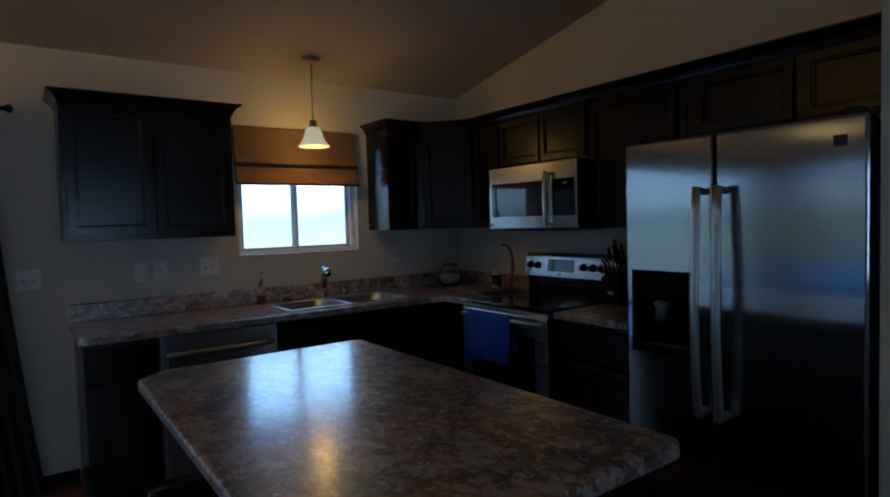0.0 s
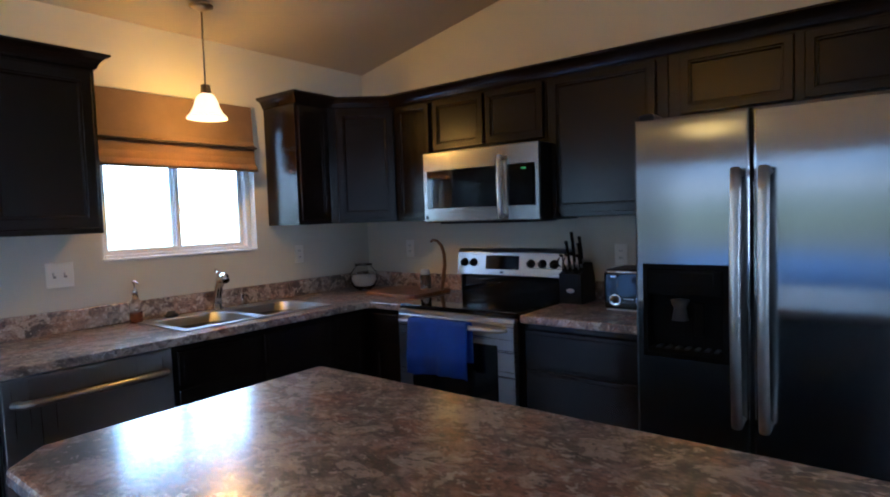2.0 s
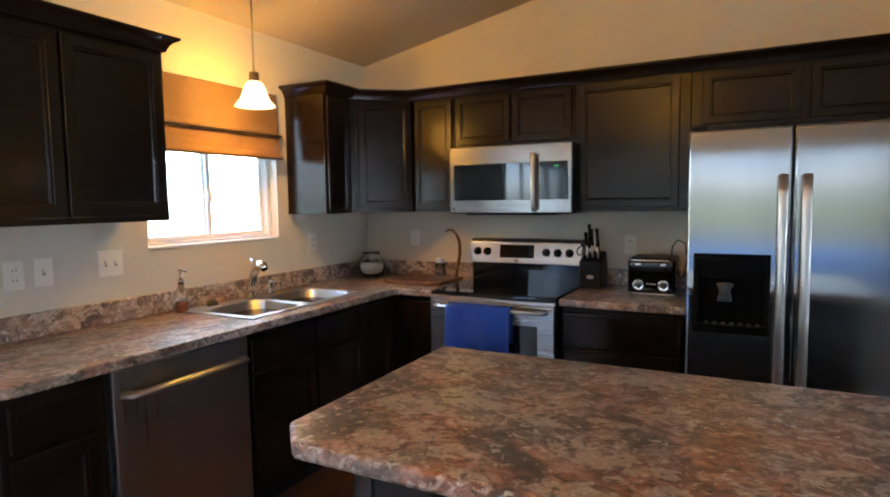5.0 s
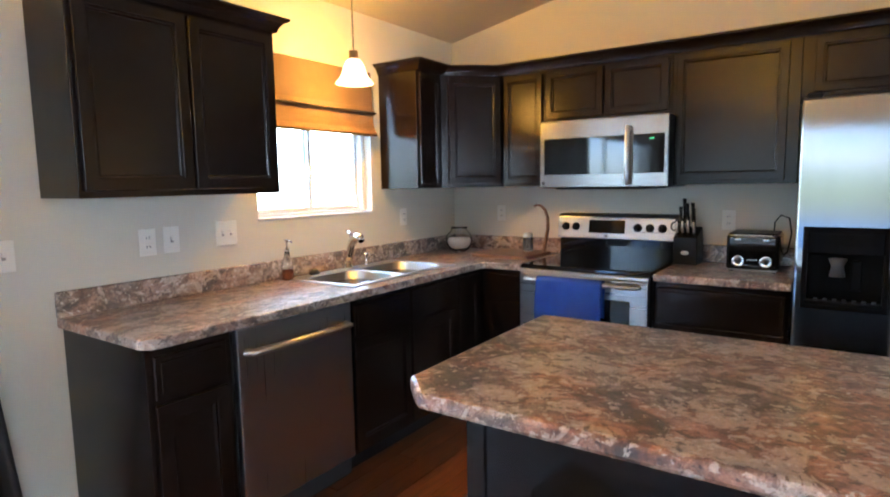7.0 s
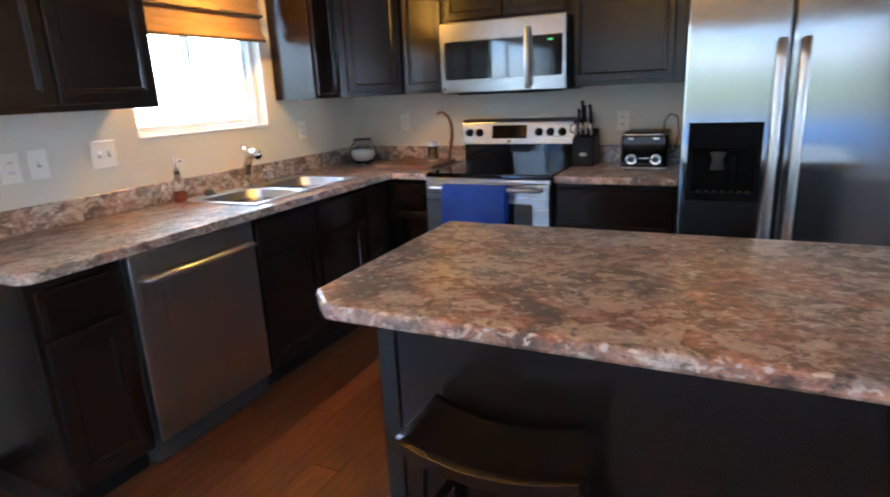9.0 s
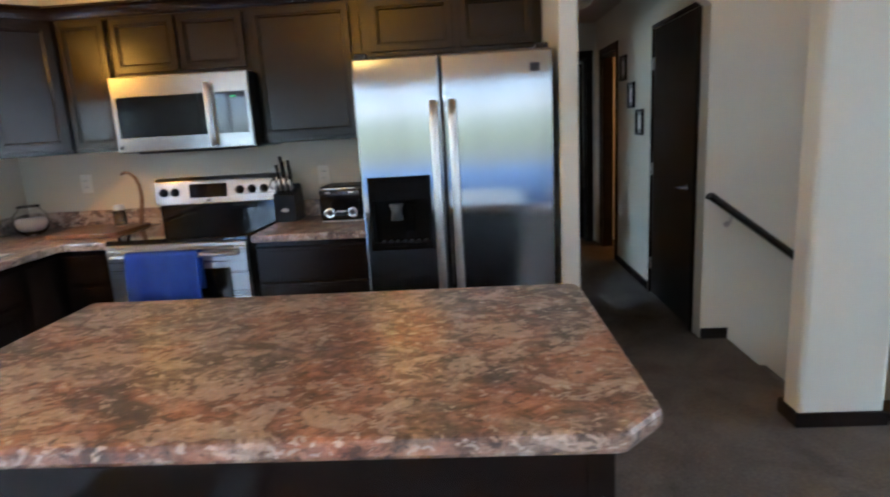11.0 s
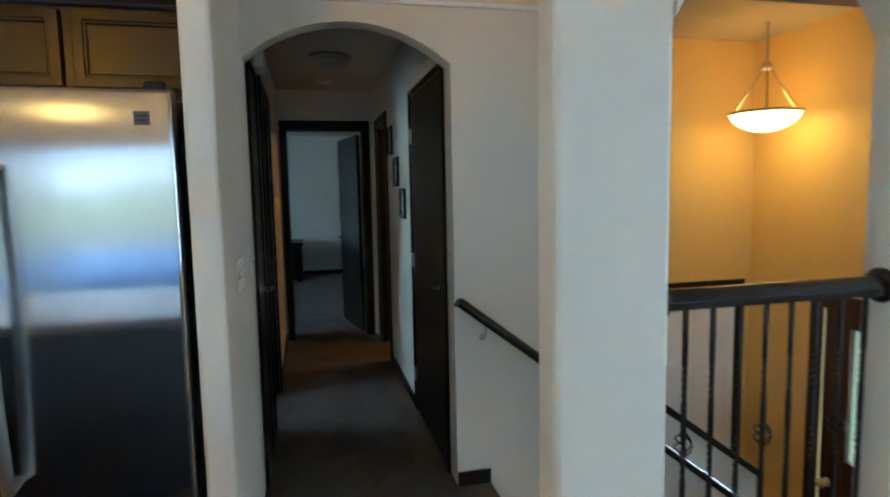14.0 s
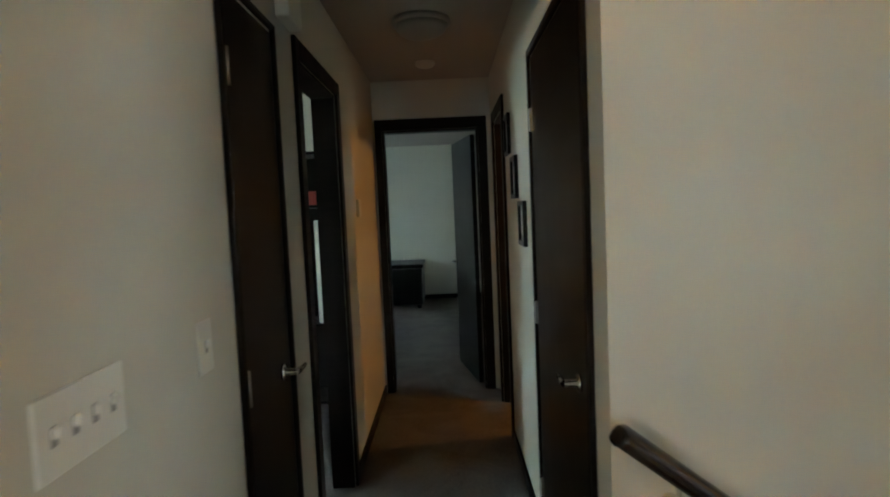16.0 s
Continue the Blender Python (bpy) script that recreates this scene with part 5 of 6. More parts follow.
for k in range(14):
    a = k * 2.4
    tube(b, [(1.30 + 0.03 * math.cos(a), 3.945 + 0.012 * math.sin(a), 0.922), (1.30 + 0.012 * math.cos(a + 1), 3.945 + 0.006 * math.sin(a), 0.946), (1.30 + 0.03 * math.cos(a + 2.2), 3.945 + 0.012 * math.sin(a + 2.2), 0.926)], 0.008, 6)
solid("scouring_pad", b, M_dkgrey, "dark curly scouring pad on the sink rim", "scrubber")

# ---------- things on the worktop ----------
vs = thing("glass_jar", (2.60, 3.84, 0.914), "round clear glass jar with a wide neck", "jar")
b = B()
lathe(b, [(0.045, 0), (0.078, 0.025), (0.095, 0.075), (0.088, 0.125), (0.060, 0.155), (0.056, 0.168), (0.064, 0.178), (0.060, 0.178), (0.052, 0.166), (0.056, 0.154), (0.083, 0.122), (0.090, 0.075), (0.073, 0.029), (0.0, 0.006)], 2.60, 3.84, 0.9145, 28)
part("jar", b, M_glass, vs)
b = B()
lathe(b, [(0.0, 0.008), (0.068, 0.030), (0.085, 0.075), (0.074, 0.10), (0.0, 0.105)], 2.60, 3.84, 0.9145, 20)
part("contents", b, M_canvas, vs, "pale contents")
bd = thing("banana_stand", (2.6, 3.35, 0.914), "wooden banana stand on an oiled board", "fruit stand")
b = B()
prism(b, [(2.40, 3.20), (2.72, 3.18), (2.76, 3.21), (2.76, 3.60), (2.72, 3.63), (2.42, 3.63), (2.39, 3.60), (2.38, 3.23)], 'z', 0.9145, 0.938, 0.005)
part("board", b, M_board, bd)
b = B()
tube(b, [(2.66, 3.205, 0.935), (2.665, 3.19, 1.02), (2.665, 3.175, 1.10), (2.66, 3.175, 1.17), (2.655, 3.19, 1.22), (2.65, 3.22, 1.25), (2.648, 3.25, 1.255), (2.647, 3.268, 1.243)], [0.013, 0.012, 0.011, 0.0105, 0.010, 0.009, 0.009, 0.008], 10)
part("arm", b, M_board, bd)
b = B()
lathe(b, [(0.034, 0), (0.036, 0.01), (0.036, 0.10), (0.033, 0.10), (0.033, 0.012), (0.0, 0.008)], 2.62, 3.30, 0.9385, 20)
solid("drinking_glass", b, M_glass, "small clear glass standing on the board", "glass").visible_shadow = False
# Pale fill added inside the glass to paint its bright gleam.
b = B()
lathe(b, [(0.0, 0.0), (0.031, 0.001), (0.031, 0.10), (0.026, 0.118), (0.0, 0.112)], 2.62, 3.30, 0.9505, 18)
solid("glass_gleam_fill", b, mat("pale_gleam", (0.58, 0.68, 0.78), 0.6), "pale blue fill in the glass, standing in for its gleam", "napkin")

kb = thing("knife_block", (2.70, 2.30, 0.914), "black knife block full of knives", "knife block")
b = B()
prism(b, [(2.63, 0.9145), (2.80, 0.9145), (2.80, 1.04), (2.765, 1.13), (2.62, 1.075)], 'y', 2.235, 2.365, 0.005)
part("block", b, M_black, kb)
b = B()
lathe(b, [(0.020, 0.0), (0.020, -0.003), (0.0, -0.003)], 2.627, 2.30, 0.985, 24, axis='x')
bmesh.ops.scale(b, vec=(1.0, 1.15, 0.62), verts=b.verts, space=Matrix.Translation((-2.627, -2.30, -0.985)))
part("badge", b, M_satin, kb, "small oval silver badge")
b = B()
for dy in (-0.017, 0.017):
    tube(b, [(2.655 + 0.003 * math.sin(a), 2.352 + dy + 0.017 * math.cos(a), 1.135 + 0.024 * math.sin(a)) for a in [2 * math.pi * k / 16 for k in range(17)]], 0.0045, 8)
tube(b, [(2.66, 2.352, 1.112), (2.668, 2.352, 1.07)], 0.008, 8)
part("kitchen_shears", b, M_black, kb, "black looped handles of shears")
for i, (dx, y, l) in enumerate(((0.015, 2.255, 0.10), (0.015, 2.285, 0.11), (0.015, 2.315, 0.105), (0.015, 2.345, 0.10), (0.06, 2.265, 0.14), (0.06, 2.30, 0.17), (0.06, 2.335, 0.15), (0.105, 2.28, 0.155), (0.105, 2.325, 0.18))):
    x0, z0 = 2.635 + dx, 1.075 + dx * 0.38
    b = B()
    tube(b, [(x0, y, z0), (x0 - 0.012, y, z0 + l * 0.25), (x0 - 0.03, y, z0 + l * 0.8), (x0 - 0.04, y, z0 + l)], [0.007, 0.010, 0.009, 0.011], 8, 0.6)
    kh = part("knife_handle", b, M_black, kb)
    b = B()
    tube(b, [(x0 - 0.006, y, z0 + l * 0.05), (x0 - 0.012, y, z0 + l * 0.2)] if i > 3 else [(x0 - 0.018, y, z0 + l * 0.2), (x0 - 0.036, y, z0 + l * 0.85)], 0.0095 if i > 3 else 0.0065, 8, 0.7)
    part("bolster", b, M_satin, kh)
ts = thing("toaster", (2.62, 1.94, 0.914), "black and chrome four-slice toaster", "toaster")
b = B()
box(b, 2.505, 2.76, 1.815, 2.065, 0.926, 1.112, 0.016, 3)
part("body", b, M_glass_black, ts)
b = B()
box(b, 2.512, 2.755, 1.825, 2.055, 0.919, 0.927, 0.003)
part("base", b, M_satin, ts)
for x in (2.525, 2.74):
    for y in (1.84, 2.04):
        b = B()
        lathe(b, [(0.012, 0.0), (0.010, 0.0055)], x, y, 0.9143, 12)
        part("foot", b, M_black, ts)
b = B()
box(b, 2.515, 2.75, 1.826, 2.054, 1.108, 1.119, 0.004)
tt = part("top_plate", b, M_black, ts)
b = B()
tube(b, [(2.510, 1.828, 1.106), (2.504, 1.85, 1.108), (2.504, 2.03, 1.108), (2.510, 2.052, 1.106)], 0.0065, 10)
part("chrome_strip", b, M_chrome, ts)
for y in (1.86, 1.91, 1.97, 2.02):
    b = B()
    box(b, 2.53, 2.735, y - 0.013, y + 0.013, 1.1185, 1.1205)
    part("slot", b, M_slot, tt)
for y in (1.875, 2.005):
    b = B()
    lathe(b, [(0.031, 0), (0.031, -0.005), (0.027, -0.008), (0.022, -0.006), (0.0, -0.006)], 2.506, y, 0.972, 24, axis='x')
    dial = part("dial", b, M_chrome, ts)
    b = B()
    lathe(b, [(0.017, -0.006), (0.015, -0.018), (0.0, -0.019)], 2.506, y, 0.972, 18, axis='x')
    part("dial_cap", b, M_dkgrey, dial)
    b = B()
    box(b, 2.484, 2.506, y - 0.016, y + 0.016, 1.082, 1.093, 0.003)
    part("lever", b, M_chrome, ts)
b = B()
box(b, 2.5035, 2.506, 1.915, 1.965, 0.977, 0.981)
part("printed_line", b, M_satin, ts)
b = B()
tube(b, [(2.77, 1.84, 0.95), (2.80, 1.80, 1.0), (2.82, 1.785, 1.10), (2.825, 1.80, 1.185), (2.83, 1.84, 1.20), (2.835, 1.87, 1.16), (2.835, 1.875, 1.02), (2.83, 1.87, 0.93)], 0.004, 8)
solid("power_cord", b, M_black, "black toaster cord looped against the wall", "cord")


# ---------- plates on the walls ----------
def plate(name, where, plane, face, u, z, w, h, label, kind_):
    """A wall plate; plane 'y-' faces south, 'x-' faces west."""
    t = thing(name, (u, face, z) if plane == 'y' else (face, u, z), label, "switch" if kind_ != "outlet" else "outlet", "wall plates")

    def bx(bm, a, c, d, e, o0, o1, bv=0.0):
        if plane == 'y':
            box(bm, a, c, face - o1, face - o0, d, e, bv)
        else:
            box(bm, face - o1, face - o0, a, c, d, e, bv)
    b = B()
    bx(b, u - w / 2, u + w / 2, z - h / 2, z + h / 2, 0.0, 0.006, 0.002)
    part("plate", b, M_white, t)
    n = max(1, round(w / 0.05) - (1 if w < 0.08 else 0)) if w > 0.08 else 1
    for i in range(n):
        cu = u + (i - (n - 1) / 2) * 0.046
        if kind_ == "outlet":
            for dz in (-0.02, 0.02):
                b = B()
                bx(b, cu - 0.016, cu + 0.016, z + dz - 0.013, z + dz + 0.013, 0.006, 0.008, 0.001)
                o = part("socket", b, M_white, t)
                b = B()
                bx(b, cu - 0.008, cu - 0.005, z + dz - 0.005, z + dz + 0.006, 0.0078, 0.0086)
                bx(b, cu + 0.005, cu + 0.008, z + dz - 0.005, z + dz + 0.006, 0.0078, 0.0086)
                part("slots", b, M_slot, o)
        else:
            # Grey patch behind the toggle paints the shadow round it.
            b = B()
            bx(b, cu - 0.0065, cu + 0.0065, z - 0.014, z + 0.014, 0.0055, 0.0072)
            part("toggle_slot", b, M_toggle, t)
            b = B()
            bx(b, cu - 0.0055, cu + 0.0055, z - 0.002, z + 0.014, 0.006, 0.018, 0.002)
            part("toggle", b, M_white, t)
    return t


plate("outlet_plate", None, 'y', N_W - 0.001, 0.435, 1.175, 0.075, 0.118, "white wall outlet beside the cabinet's end", "outlet")
plate("switch_plate", None, 'y', N_W - 0.001, 0.545, 1.178, 0.075, 0.118, "white single switch plate", "switch")
plate("switch_plate", None, 'y', N_W - 0.001, 0.83, 1.185, 0.118, 0.118, "white double switch plate between cabinet and window", "switch")
plate("outlet_plate", None, 'y', N_W - 0.001, 2.22, 1.185, 0.072, 0.115, "white outlet between window and corner cabinet", "outlet")
plate("switch_plate", None, 'y', N_W - 0.001, -0.12, 1.172, 0.118, 0.115, "white double switch plate by the patio door", "switch")
plate("outlet_plate", None, 'x', E_W - 0.001, 3.63, 1.185, 0.072, 0.115, "white outlet above the banana stand", "outlet")
plate("outlet_plate", None, 'x', E_W - 0.001, 2.11, 1.165, 0.072, 0.115, "white outlet behind the toaster", "outlet")
plate("switch_plate", None, 'y', HN - 0.001, 2.345, 1.165, 0.208, 0.115, "white four-gang switch plate on the wing wall", "switch")
plate("switch_plate", None, 'y', HN - 0.001, 2.77, 1.167, 0.072, 0.115, "white single switch plate near the arch", "switch")
plate("outlet_plate", None, 'x', CX0 - 0.001, -1.585, 0.325, 0.07, 0.115, "white low outlet on the column", "outlet")
b = B()
box(b, CX0 - 0.045, CX0 - 0.010, -1.62, -1.565, 0.225, 0.315, 0.010, 3)
solid("night_light", b, M_white, "white plug-in night light on the column outlet", "night light")
b = B()
box(b, 5.01, 5.10, HN - 0.022, HN - 0.001, 1.41, 1.515, 0.006, 2)
solid("thermostat", b, M_white, "small pale thermostat on the hall wall", "thermostat")
b = B()
box(b, 3.50, 3.68, HN - 0.05, HN - 0.001, 2.10, 2.24, 0.008, 2)
solid("door_chime", b, M_white, "white door chime box high on the hall wall", "chime")

# ---------- window dressing ----------
sh = thing("roman_shade", (1.45, 4.0, 1.71), "brown cloth roman shade, half raised", "blind")
b = B()
xs0, xs1 = 1.012, 1.892
outer = [(4.045, 2.095), (4.018, 2.095), (4.012, 1.98), (4.008, 1.885), (4.000, 1.862), (3.978, 1.848), (3.985, 1.842), (4.002, 1.838), (4.004, 1.79), (3.996, 1.752), (3.972, 1.722), (3.975, 1.712), (4.01, 1.712), (4.025, 1.75), (4.03, 1.84), (4.045, 1.86)]
prism(b, outer, 'x', xs0, xs1)
part("cloth", b, M_shade, sh)
b = B()
box(b, xs0 - 0.002, xs1 + 0.002, 3.970, 3.985, 1.705, 1.718, 0.003)
part("bottom_bar", b, M_drape, sh)
b = B()
box(b, xs0 - 0.002, xs1 + 0.002, 3.974, 3.990, 1.842, 1.852, 0.003)
part("fold_bar", b, M_drape, sh)


def drape(x_top0, x_top1, x_bot0, x_bot1, label):
    d = thing("curtain", ((x_top0 + x_top1) / 2, 3.95, 0.02), label, "curtain", "patio door curtains")
    b = B()
    n, levels = 40, 14
    sides = []
    for off in (0.0, 0.006):
        rows_ = []
        for j in range(levels + 1):
            f = j / levels
            z = 2.06 - 2.04 * f
            x0 = x_top0 + (x_bot0 - x_top0) * f ** 1.4
            x1 = x_top1 + (x_bot1 - x_top1) * f ** 1.4
            rows_.append([b.verts.new((x0 + (x1 - x0) * i / n, 3.955 + off + (0.022 + 0.02 * f) * math.sin(i * 1.15 + 0.4 * math.sin(f * 4)), z)) for i in range(n + 1)])
        sides.append(rows_)
    for g in sides:
        for j in range(levels):
            for i in range(n):
                b.faces.new((g[j][i], g[j][i + 1], g[j + 1][i + 1], g[j + 1][i])).smooth = True
    for j in range(levels):
        for i in (0, n):
            b.faces.new((sides[0][j][i], sides[0][j + 1][i], sides[1][j + 1][i], sides[1][j][i]))
    bmesh.ops.recalc_face_normals(b, faces=b.faces)
    part("cloth", b, M_drape, d)


drape(-0.64, -0.265, -0.54, -0.10, "charcoal curtain flaring out beside the patio door")
drape(-4.05, -3.68, -4.05, -3.65, "charcoal curtain drawn back from the patio door")
rd = thing("curtain_rod", (-2.1, 3.955, 2.08), "dark iron curtain rod over the patio door", "curtain rod")
b = B()
tube(b, [(-4.12, 3.955, 2.085), (-0.18, 3.955, 2.085)], 0.012, 12)
part("rod", b, M_iron, rd)
for x, s in ((-0.18, 1), (-4.12, -1)):
    b = B()
    lathe(b, [(0.012, 0), (0.022, 0.012 * s), (0.022, 0.03 * s), (0.0, 0.042 * s)], x, 3.955, 2.085, 14, axis='x')
    part("finial", b, M_iron, rd)
    b = B()
    tube(b, [(x - 0.04 * s, 3.955, 2.085), (x - 0.04 * s, 4.048, 2.085)], 0.008, 8)
    part("bracket", b, M_iron, rd)

# ---------- lamps ----------
pd = thing("pendant_lamp", (1.44, 3.73, 1.93), "small frosted glass pendant over the sink, lit", "lamp")
b = B()
lathe(b, [(0.0, 0.0), (0.058, 0.0), (0.058, -0.010), (0.030, -0.022), (0.010, -0.030)][::-1], 1.44, 3.73, vault(3.73) - 0.002, 24)
part("canopy", b, M_nickel, pd)
b = B()
tube(b, [(1.44, 3.73, vault(3.73) - 0.025), (1.44, 3.73, 2.10)], 0.0045, 8)
part("rod", b, M_nickel, pd)
b = B()
lathe(b, [(0.0, 0.045), (0.024, 0.045), (0.026, 0.0), (0.030, -0.004), (0.0, -0.004)], 1.44, 3.73, 2.068, 18)
part("socket", b, M_nickel, pd)
b = B()
lathe(b, [(0.030, 2.068), (0.044, 2.055), (0.056, 2.03), (0.064, 2.00), (0.078, 1.972), (0.097, 1.952), (0.100, 1.942), (0.096, 1.944), (0.076, 1.966), (0.060, 1.996), (0.050, 2.028), (0.026, 2.058)], 1.44, 3.73, 0, 32)
shd = part("shade", b, M_lampglass, pd, "glowing frosted glass shade")
shd.visible_shadow = False
LX, LY = 3.3, -2.3
bl = thing("bowl_pendant", (LX, LY, 1.76), "alabaster bowl pendant hung on three rods, lit", "lamp")
LB = 1.76
b = B()
lathe(b, [(0.0, LB), (0.055, LB + 0.003), (0.115, LB + 0.022), (0.162, LB + 0.052), (0.190, LB + 0.086), (0.198, LB + 0.112)], LX, LY, 0, 36)
part("bowl", b, M_bowlglass, bl, "glowing alabaster glass bowl").visible_shadow = False
b = B()
lathe(b, [(0.196, LB + 0.112), (0.190, LB + 0.111), (0.180, LB + 0.088), (0.152, LB + 0.060), (0.105, LB + 0.032), (0.0, LB + 0.012)], LX, LY, 0, 36)
part("bowl_lining", b, M_deadglass, bl).visible_shadow = False
b = B()
tube(b, [(LX + 0.202 * math.cos(a), LY + 0.202 * math.sin(a), LB + 0.115) for a in [2 * math.pi * k / 32 for k in range(33)]], 0.009, 8)
part("rim", b, M_nickel, bl)
for k in range(3):
    a = 0.35 + k * 2 * math.pi / 3
    b = B()
    tube(b, [(LX + 0.24 * math.cos(a), LY + 0.24 * math.sin(a), LB + 0.115), (LX + 0.20 * math.cos(a), LY + 0.20 * math.sin(a), LB + 0.13), (LX + 0.022 * math.cos(a), LY + 0.022 * math.sin(a), LB + 0.385)], [0.006, 0.007, 0.006], 8)
    part("arm", b, M_nickel, bl)
b = B()
lathe(b, [(0.0, LB + 0.365), (0.027, LB + 0.372), (0.034, LB + 0.388), (0.027, LB + 0.408), (0.009, LB + 0.425), (0.007, vault(LY) - 0.03), (0.06, vault(LY) - 0.02), (0.06, vault(LY) - 0.004), (0.0, vault(LY) - 0.003)], LX, LY, 0, 18)
part("stem", b, M_nickel, bl)
# Unseen lamp, inferred from a warm reflection; bowl form chosen to throw light up.
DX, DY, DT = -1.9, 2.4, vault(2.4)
dn = thing("dining_pendant", (DX, DY, 2.07), "unseen lamp over the dining corner, alabaster bowl assumed, lit", "lamp")
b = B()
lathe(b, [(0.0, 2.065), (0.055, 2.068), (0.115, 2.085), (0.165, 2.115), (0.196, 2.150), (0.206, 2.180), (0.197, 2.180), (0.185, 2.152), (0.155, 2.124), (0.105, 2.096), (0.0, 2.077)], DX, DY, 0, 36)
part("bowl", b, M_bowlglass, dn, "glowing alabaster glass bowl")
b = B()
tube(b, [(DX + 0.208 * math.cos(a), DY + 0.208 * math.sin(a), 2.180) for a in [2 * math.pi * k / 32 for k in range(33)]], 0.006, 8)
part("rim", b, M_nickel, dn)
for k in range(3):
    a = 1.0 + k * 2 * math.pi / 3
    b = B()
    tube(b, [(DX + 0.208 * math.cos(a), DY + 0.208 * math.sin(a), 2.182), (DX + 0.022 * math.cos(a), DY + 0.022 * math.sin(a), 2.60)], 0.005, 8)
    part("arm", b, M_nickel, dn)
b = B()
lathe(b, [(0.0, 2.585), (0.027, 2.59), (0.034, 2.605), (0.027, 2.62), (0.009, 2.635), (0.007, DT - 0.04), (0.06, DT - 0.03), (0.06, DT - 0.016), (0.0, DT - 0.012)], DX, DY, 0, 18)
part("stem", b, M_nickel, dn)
hl = thing("ceiling_lamp", (4.62, 0.25, HZ - 0.1), "flush glass dome ceiling lamp, unlit", "lamp")
b = B()
lathe(b, [(0.150, 0.0), (0.155, -0.025), (0.140, -0.03)], 4.62, 0.25, HZ - 0.001, 28)
part("pan", b, M_nickel, hl)
b = B()
lathe(b, [(0.140, -0.03), (0.125, -0.06), (0.085, -0.085), (0.03, -0.097), (0.0, -0.098)], 4.62, 0.25, HZ - 0.001, 28)
part("dome", b, M_deadglass, hl)
b = B()
lathe(b, [(0.065, 0.0), (0.065, -0.02), (0.05, -0.035), (0.0, -0.036)], 5.5, 0.26, HZ - 0.001, 24)
solid("smoke_alarm", b, M_white, "round white smoke alarm on the hall ceiling", "smoke alarm")


# ---------- pictures ----------
def picture(name, x0, x1, z0, z1, label):
    p = thing(name, ((x0 + x1) / 2, HS, z0), label, "picture", "hall pictures")
    b = B()
    for a, c, d, e in ((x0, x0 + 0.022, z0, z1), (x1 - 0.022, x1, z0, z1), (x0 + 0.022, x1 - 0.022, z0, z0 + 0.022), (x0 + 0.022, x1 - 0.022, z1 - 0.022, z1)):
        box(b, a, c, HS + 0.001, HS + 0.02, d, e, 0.002)
    part("frame", b, M_black, p)
    b = B()
    box(b, x0 + 0.02, x1 - 0.02, HS + 0.001, HS + 0.006, z0 + 0.02, z1 - 0.02)
    part("print", b, M_photo, p)
    b = B()
    box(b, x0 + 0.05, x1 - 0.05, HS + 0.006, HS + 0.008, z0 + 0.05, z1 - 0.05)
    part("mat_window", b, M_canvas, p)


picture("picture_frame", 4.16, 4.36, 1.25, 1.46, "small black-framed print, lowest of three")
picture("picture_frame", 4.43, 4.63, 1.475, 1.69, "small black-framed print in the middle of three")
picture("picture_frame", 4.70, 4.90, 1.72, 1.94, "small black-framed print, highest of three")
cv = thing("canvas_picture", (CX0, -1.62, 2.06), "white canvas with a red painted spray", "picture")
b = B()
box(b, CX0 - 0.022, CX0 - 0.001, -1.745, -1.495, 2.05, 2.30, 0.003)
part("canvas", b, M_canvas, cv)
b = B()
for k in range(7):
    a = k * 0.9
    y, z = -1.62 + 0.05 * math.cos(a), 2.105 + 0.022 * k * 0.8 + 0.02 * math.sin(a * 2)
    prism(b, [(y - 0.022, z), (y, z - 0.012), (y + 0.024, z + 0.004), (y + 0.002, z + 0.016)], 'x', CX0 - 0.024, CX0 - 0.0215)
part("painted_spray", b, M_red, cv)

# ---------- stool ----------
sl = thing("saddle_stool", (0.262, 1.97, 0), "dark walnut saddle-seat stool pushed under the island", "stool")
b = B()
n, m_ = 16, 8
lo, hi = [], []
for i in range(n + 1):
    v = -1 + 2 * i / n
    r0, r1 = [], []
    for j in range(m_ + 1):
        u = -1 + 2 * j / m_
        x, y = 0.262 + 0.118 * u, 1.97 + 0.222 * v
        z = 0.557 + 0.045 * v * v - 0.006 * (1 - u * u)
        edge = 0.006 if abs(u) > 0.99 or abs(v) > 0.99 else 0
        r0.append(b.verts.new((x, y, z - edge)))
        r1.append(b.verts.new((x, y, z - 0.038 + edge * 0.5)))
    hi.append(r0)
    lo.append(r1)
for g in (hi, lo):
    for i in range(n):
        for j in range(m_):
            b.faces.new((g[i][j], g[i][j + 1], g[i + 1][j + 1], g[i + 1][j])).smooth = True
for i in range(n):
    for j in (0, m_):
        b.faces.new((hi[i][j], hi[i + 1][j], lo[i + 1][j], lo[i][j]))
for j in range(m_):
    for i in (0, n):
        b.faces.new((hi[i][j], hi[i][j + 1], lo[i][j + 1], lo[i][j]))
bmesh.ops.recalc_face_normals(b, faces=b.faces)
part("seat", b, M_stool, sl)
for sx in (-1, 1):
    for sy in (-1, 1):
        b = B()
        p0 = Vector((0.262 + 0.085 * sx, 1.97 + 0.165 * sy, 0.548))
        p1 = Vector((0.262 + 0.125 * sx, 1.97 + 0.20 * sy, 0.0))
        tube(b, [p0, p1], 0.022, 4, 1.0, False)
        part("leg", b, M_stool, sl)
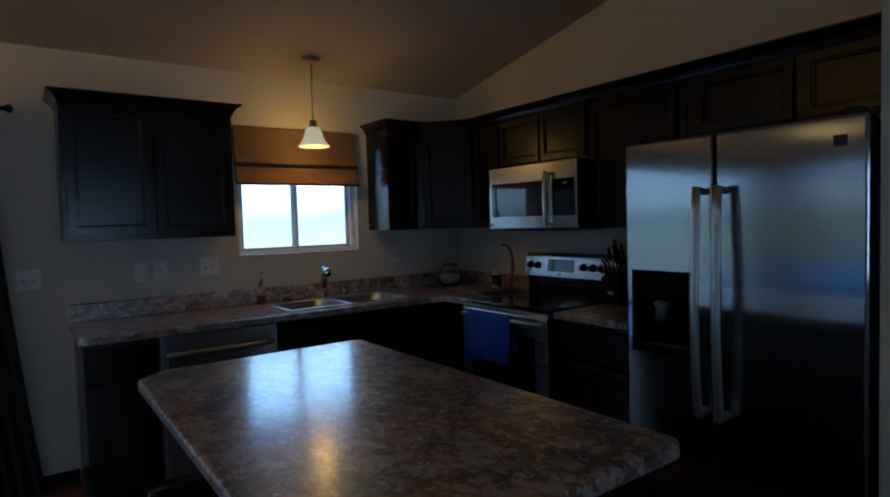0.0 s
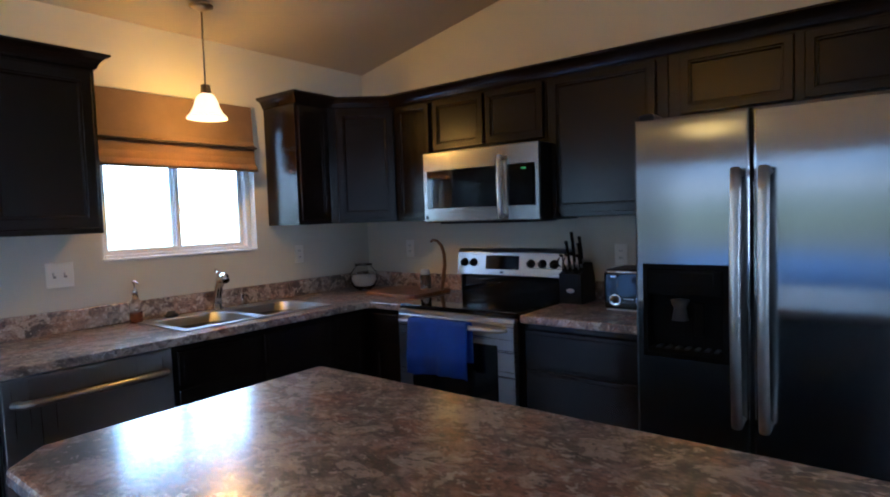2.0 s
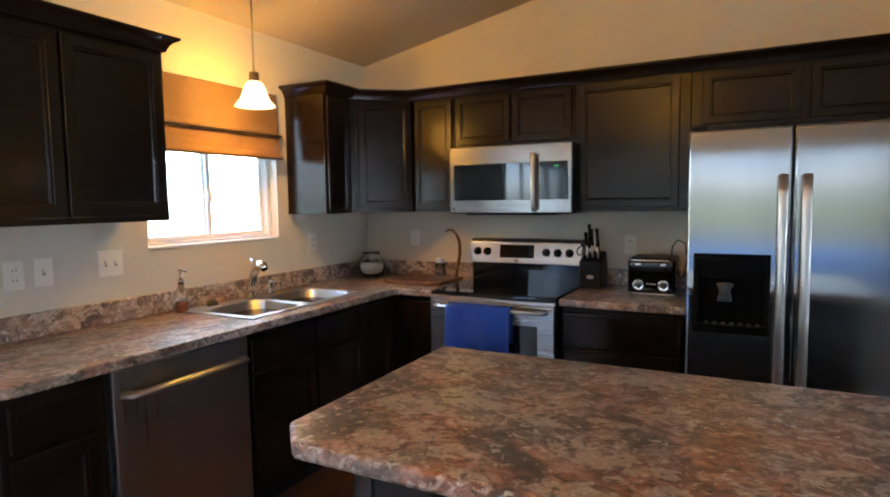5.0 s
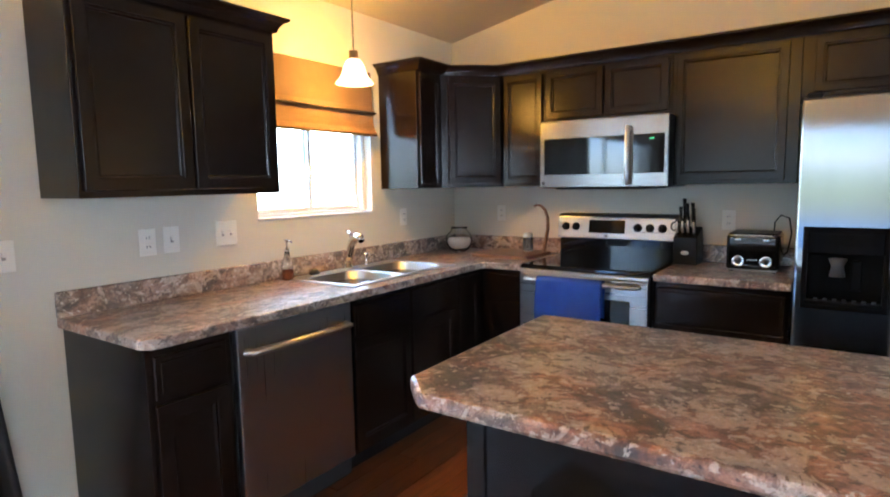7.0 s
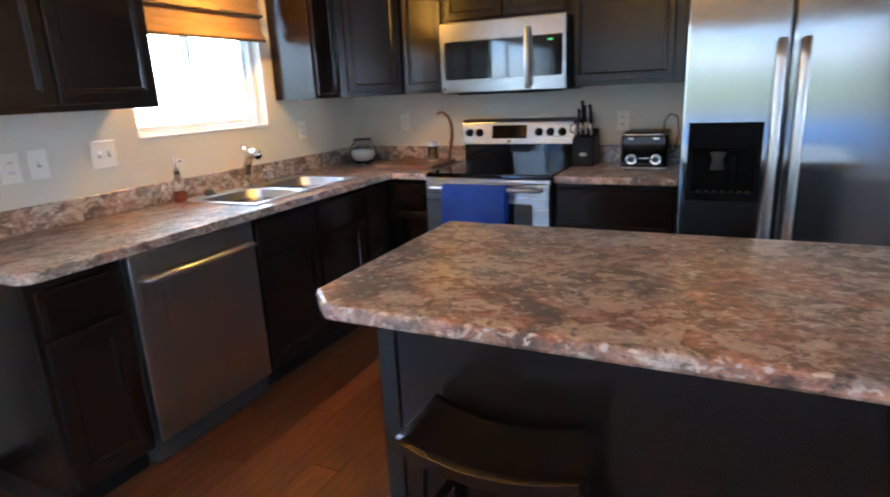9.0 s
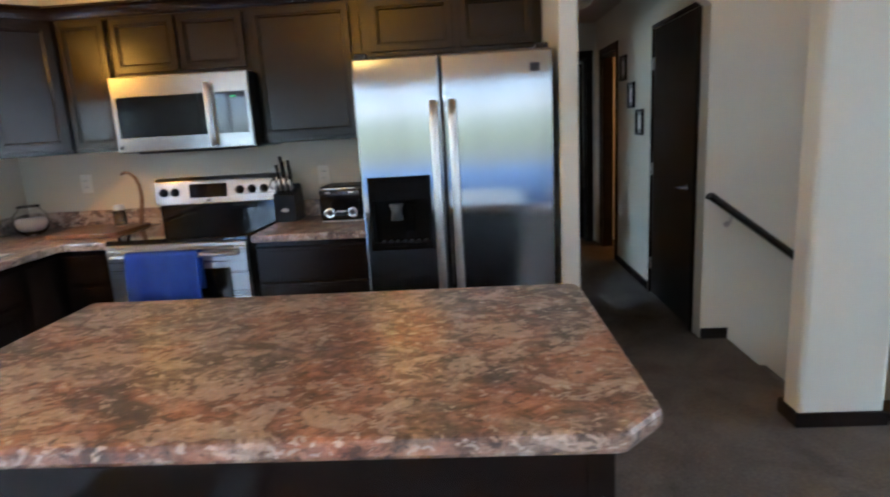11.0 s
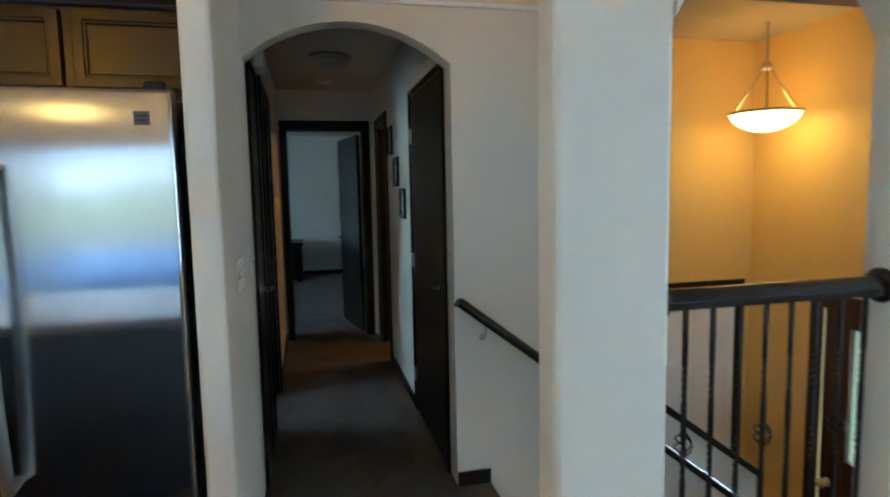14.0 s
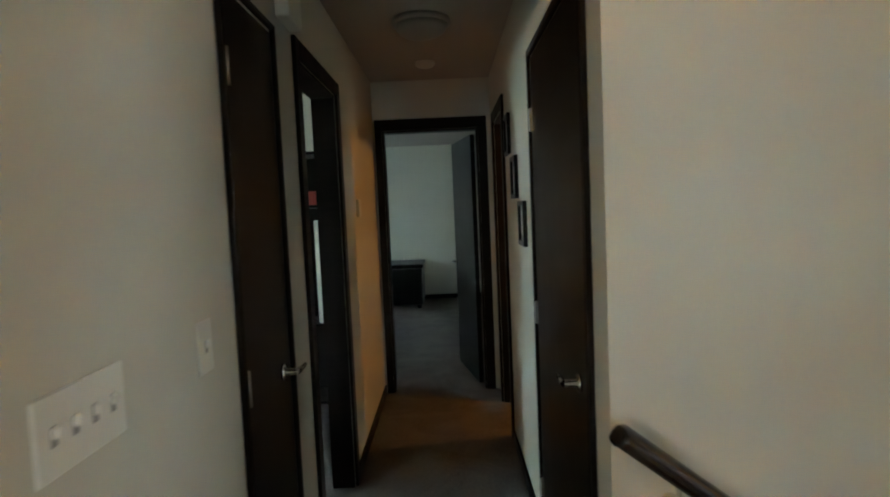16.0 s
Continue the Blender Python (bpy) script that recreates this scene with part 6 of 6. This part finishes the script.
for z, f in ((0.20, 0.66), (0.34, 0.42)):
    for s in (-1, 1):
        b = B()
        if z < 0.3:
            box(b, 0.262 + s * (0.085 + 0.04 * f) - 0.009, 0.262 + s * (0.085 + 0.04 * f) + 0.009, 1.97 - 0.165 - 0.035 * f, 1.97 + 0.165 + 0.035 * f, z - 0.014, z + 0.014, 0.003)
        else:
            yy = 1.97 + s * (0.165 + 0.035 * f)
            box(b, 0.262 - 0.085 - 0.04 * f, 0.262 + 0.085 + 0.04 * f, yy - 0.009, yy + 0.009, z - 0.014, z + 0.014, 0.003)
        part("stretcher", b, M_stool, sl)

# ---------- things in the far rooms ----------
ch = thing("storage_chest", (10.3, 1.0, 0), "black chest against the bedroom wall", "chest")
b = B()
box(b, 9.9, 10.7, 0.55, 1.5, 0.05, 0.58, 0.02, 2)
part("body", b, M_black, ch)
b = B()
box(b, 9.88, 10.71, 0.53, 1.52, 0.58, 0.64, 0.02, 2)
part("lid", b, M_black, ch)
for x in (9.95, 10.62):
    for y in (0.61, 1.42):
        b = B()
        box(b, x - 0.03, x + 0.03, y - 0.03, y + 0.03, 0.0, 0.05)
        part("foot", b, M_black, ch)
bc = thing("shelf_unit", (5.85, 1.45, 0), "dark shelf unit with a few boxes", "shelf")
for y in (0.86, 2.04):
    b = B()
    box(b, 5.68, 6.03, y, y + 0.022, 0, 1.9, 0.002)
    part("side", b, M_door, bc)
b = B()
box(b, 6.02, 6.035, 0.882, 2.04, 0.05, 1.88)
part("back", b, M_door, bc)
for z in (0.05, 0.62, 1.48, 1.86):
    b = B()
    box(b, 5.69, 6.02, 0.882, 2.04, z, z + 0.022, 0.002)
    part("shelf", b, M_door, bc)
b = B()
box(b, 5.72, 5.95, 0.92, 1.32, 1.503, 1.60, 0.004)
solid("red_box", b, M_red, "flat red box on the dark shelf", "box")
b = B()
box(b, 5.72, 5.95, 0.95, 1.12, 0.643, 1.39, 0.006)
solid("white_bin", b, M_white, "tall white storage bin on the dark shelf", "bin")

# ---------- wood floor: planks ----------
fl = thing("floor", (0, 2.4, 0), "red-brown laminate plank floor", "floor", kind="structure")
b = B()
box(b, X_W - 0.14, E_W + 0.11, 0.722, N_W + 0.14, -0.1, -0.006)
part("underlay", b, M_sub, fl)
pw, pl = 0.1285, 1.215
b = B()
box(b, 0, pl - 0.002, 0, pw - 0.002, -0.006, 0.002, 0.0012)
plank_me = mesh_of("plank", b, M_plank)
short = {}
for r in range(26):
    y = 0.722 + r * pw
    x = X_W - (r * 0.437) % pl
    while x < E_W:
        a, c = max(x, X_W), min(x + pl, E_W)
        if c - a > 0.05:
            if c - a > pl - 1e-4:
                me = plank_me
            else:
                b = B()
                box(b, 0, c - a - 0.002, 0, pw - 0.002, -0.006, 0.002, 0.0012)
                me = mesh_of("plank", b, M_plank)
            ob = new("plank", me)
            ob.parent = fl
            ob.location = Vector((a, y, 0)) - fl.location
        x += pl
b = B()
box(b, CX0, 2.0, 0.705, 0.735, 0.0, 0.008, 0.003)
solid("threshold", b, M_trim, "dark strip between plank floor and carpet", "trim", kind="structure")
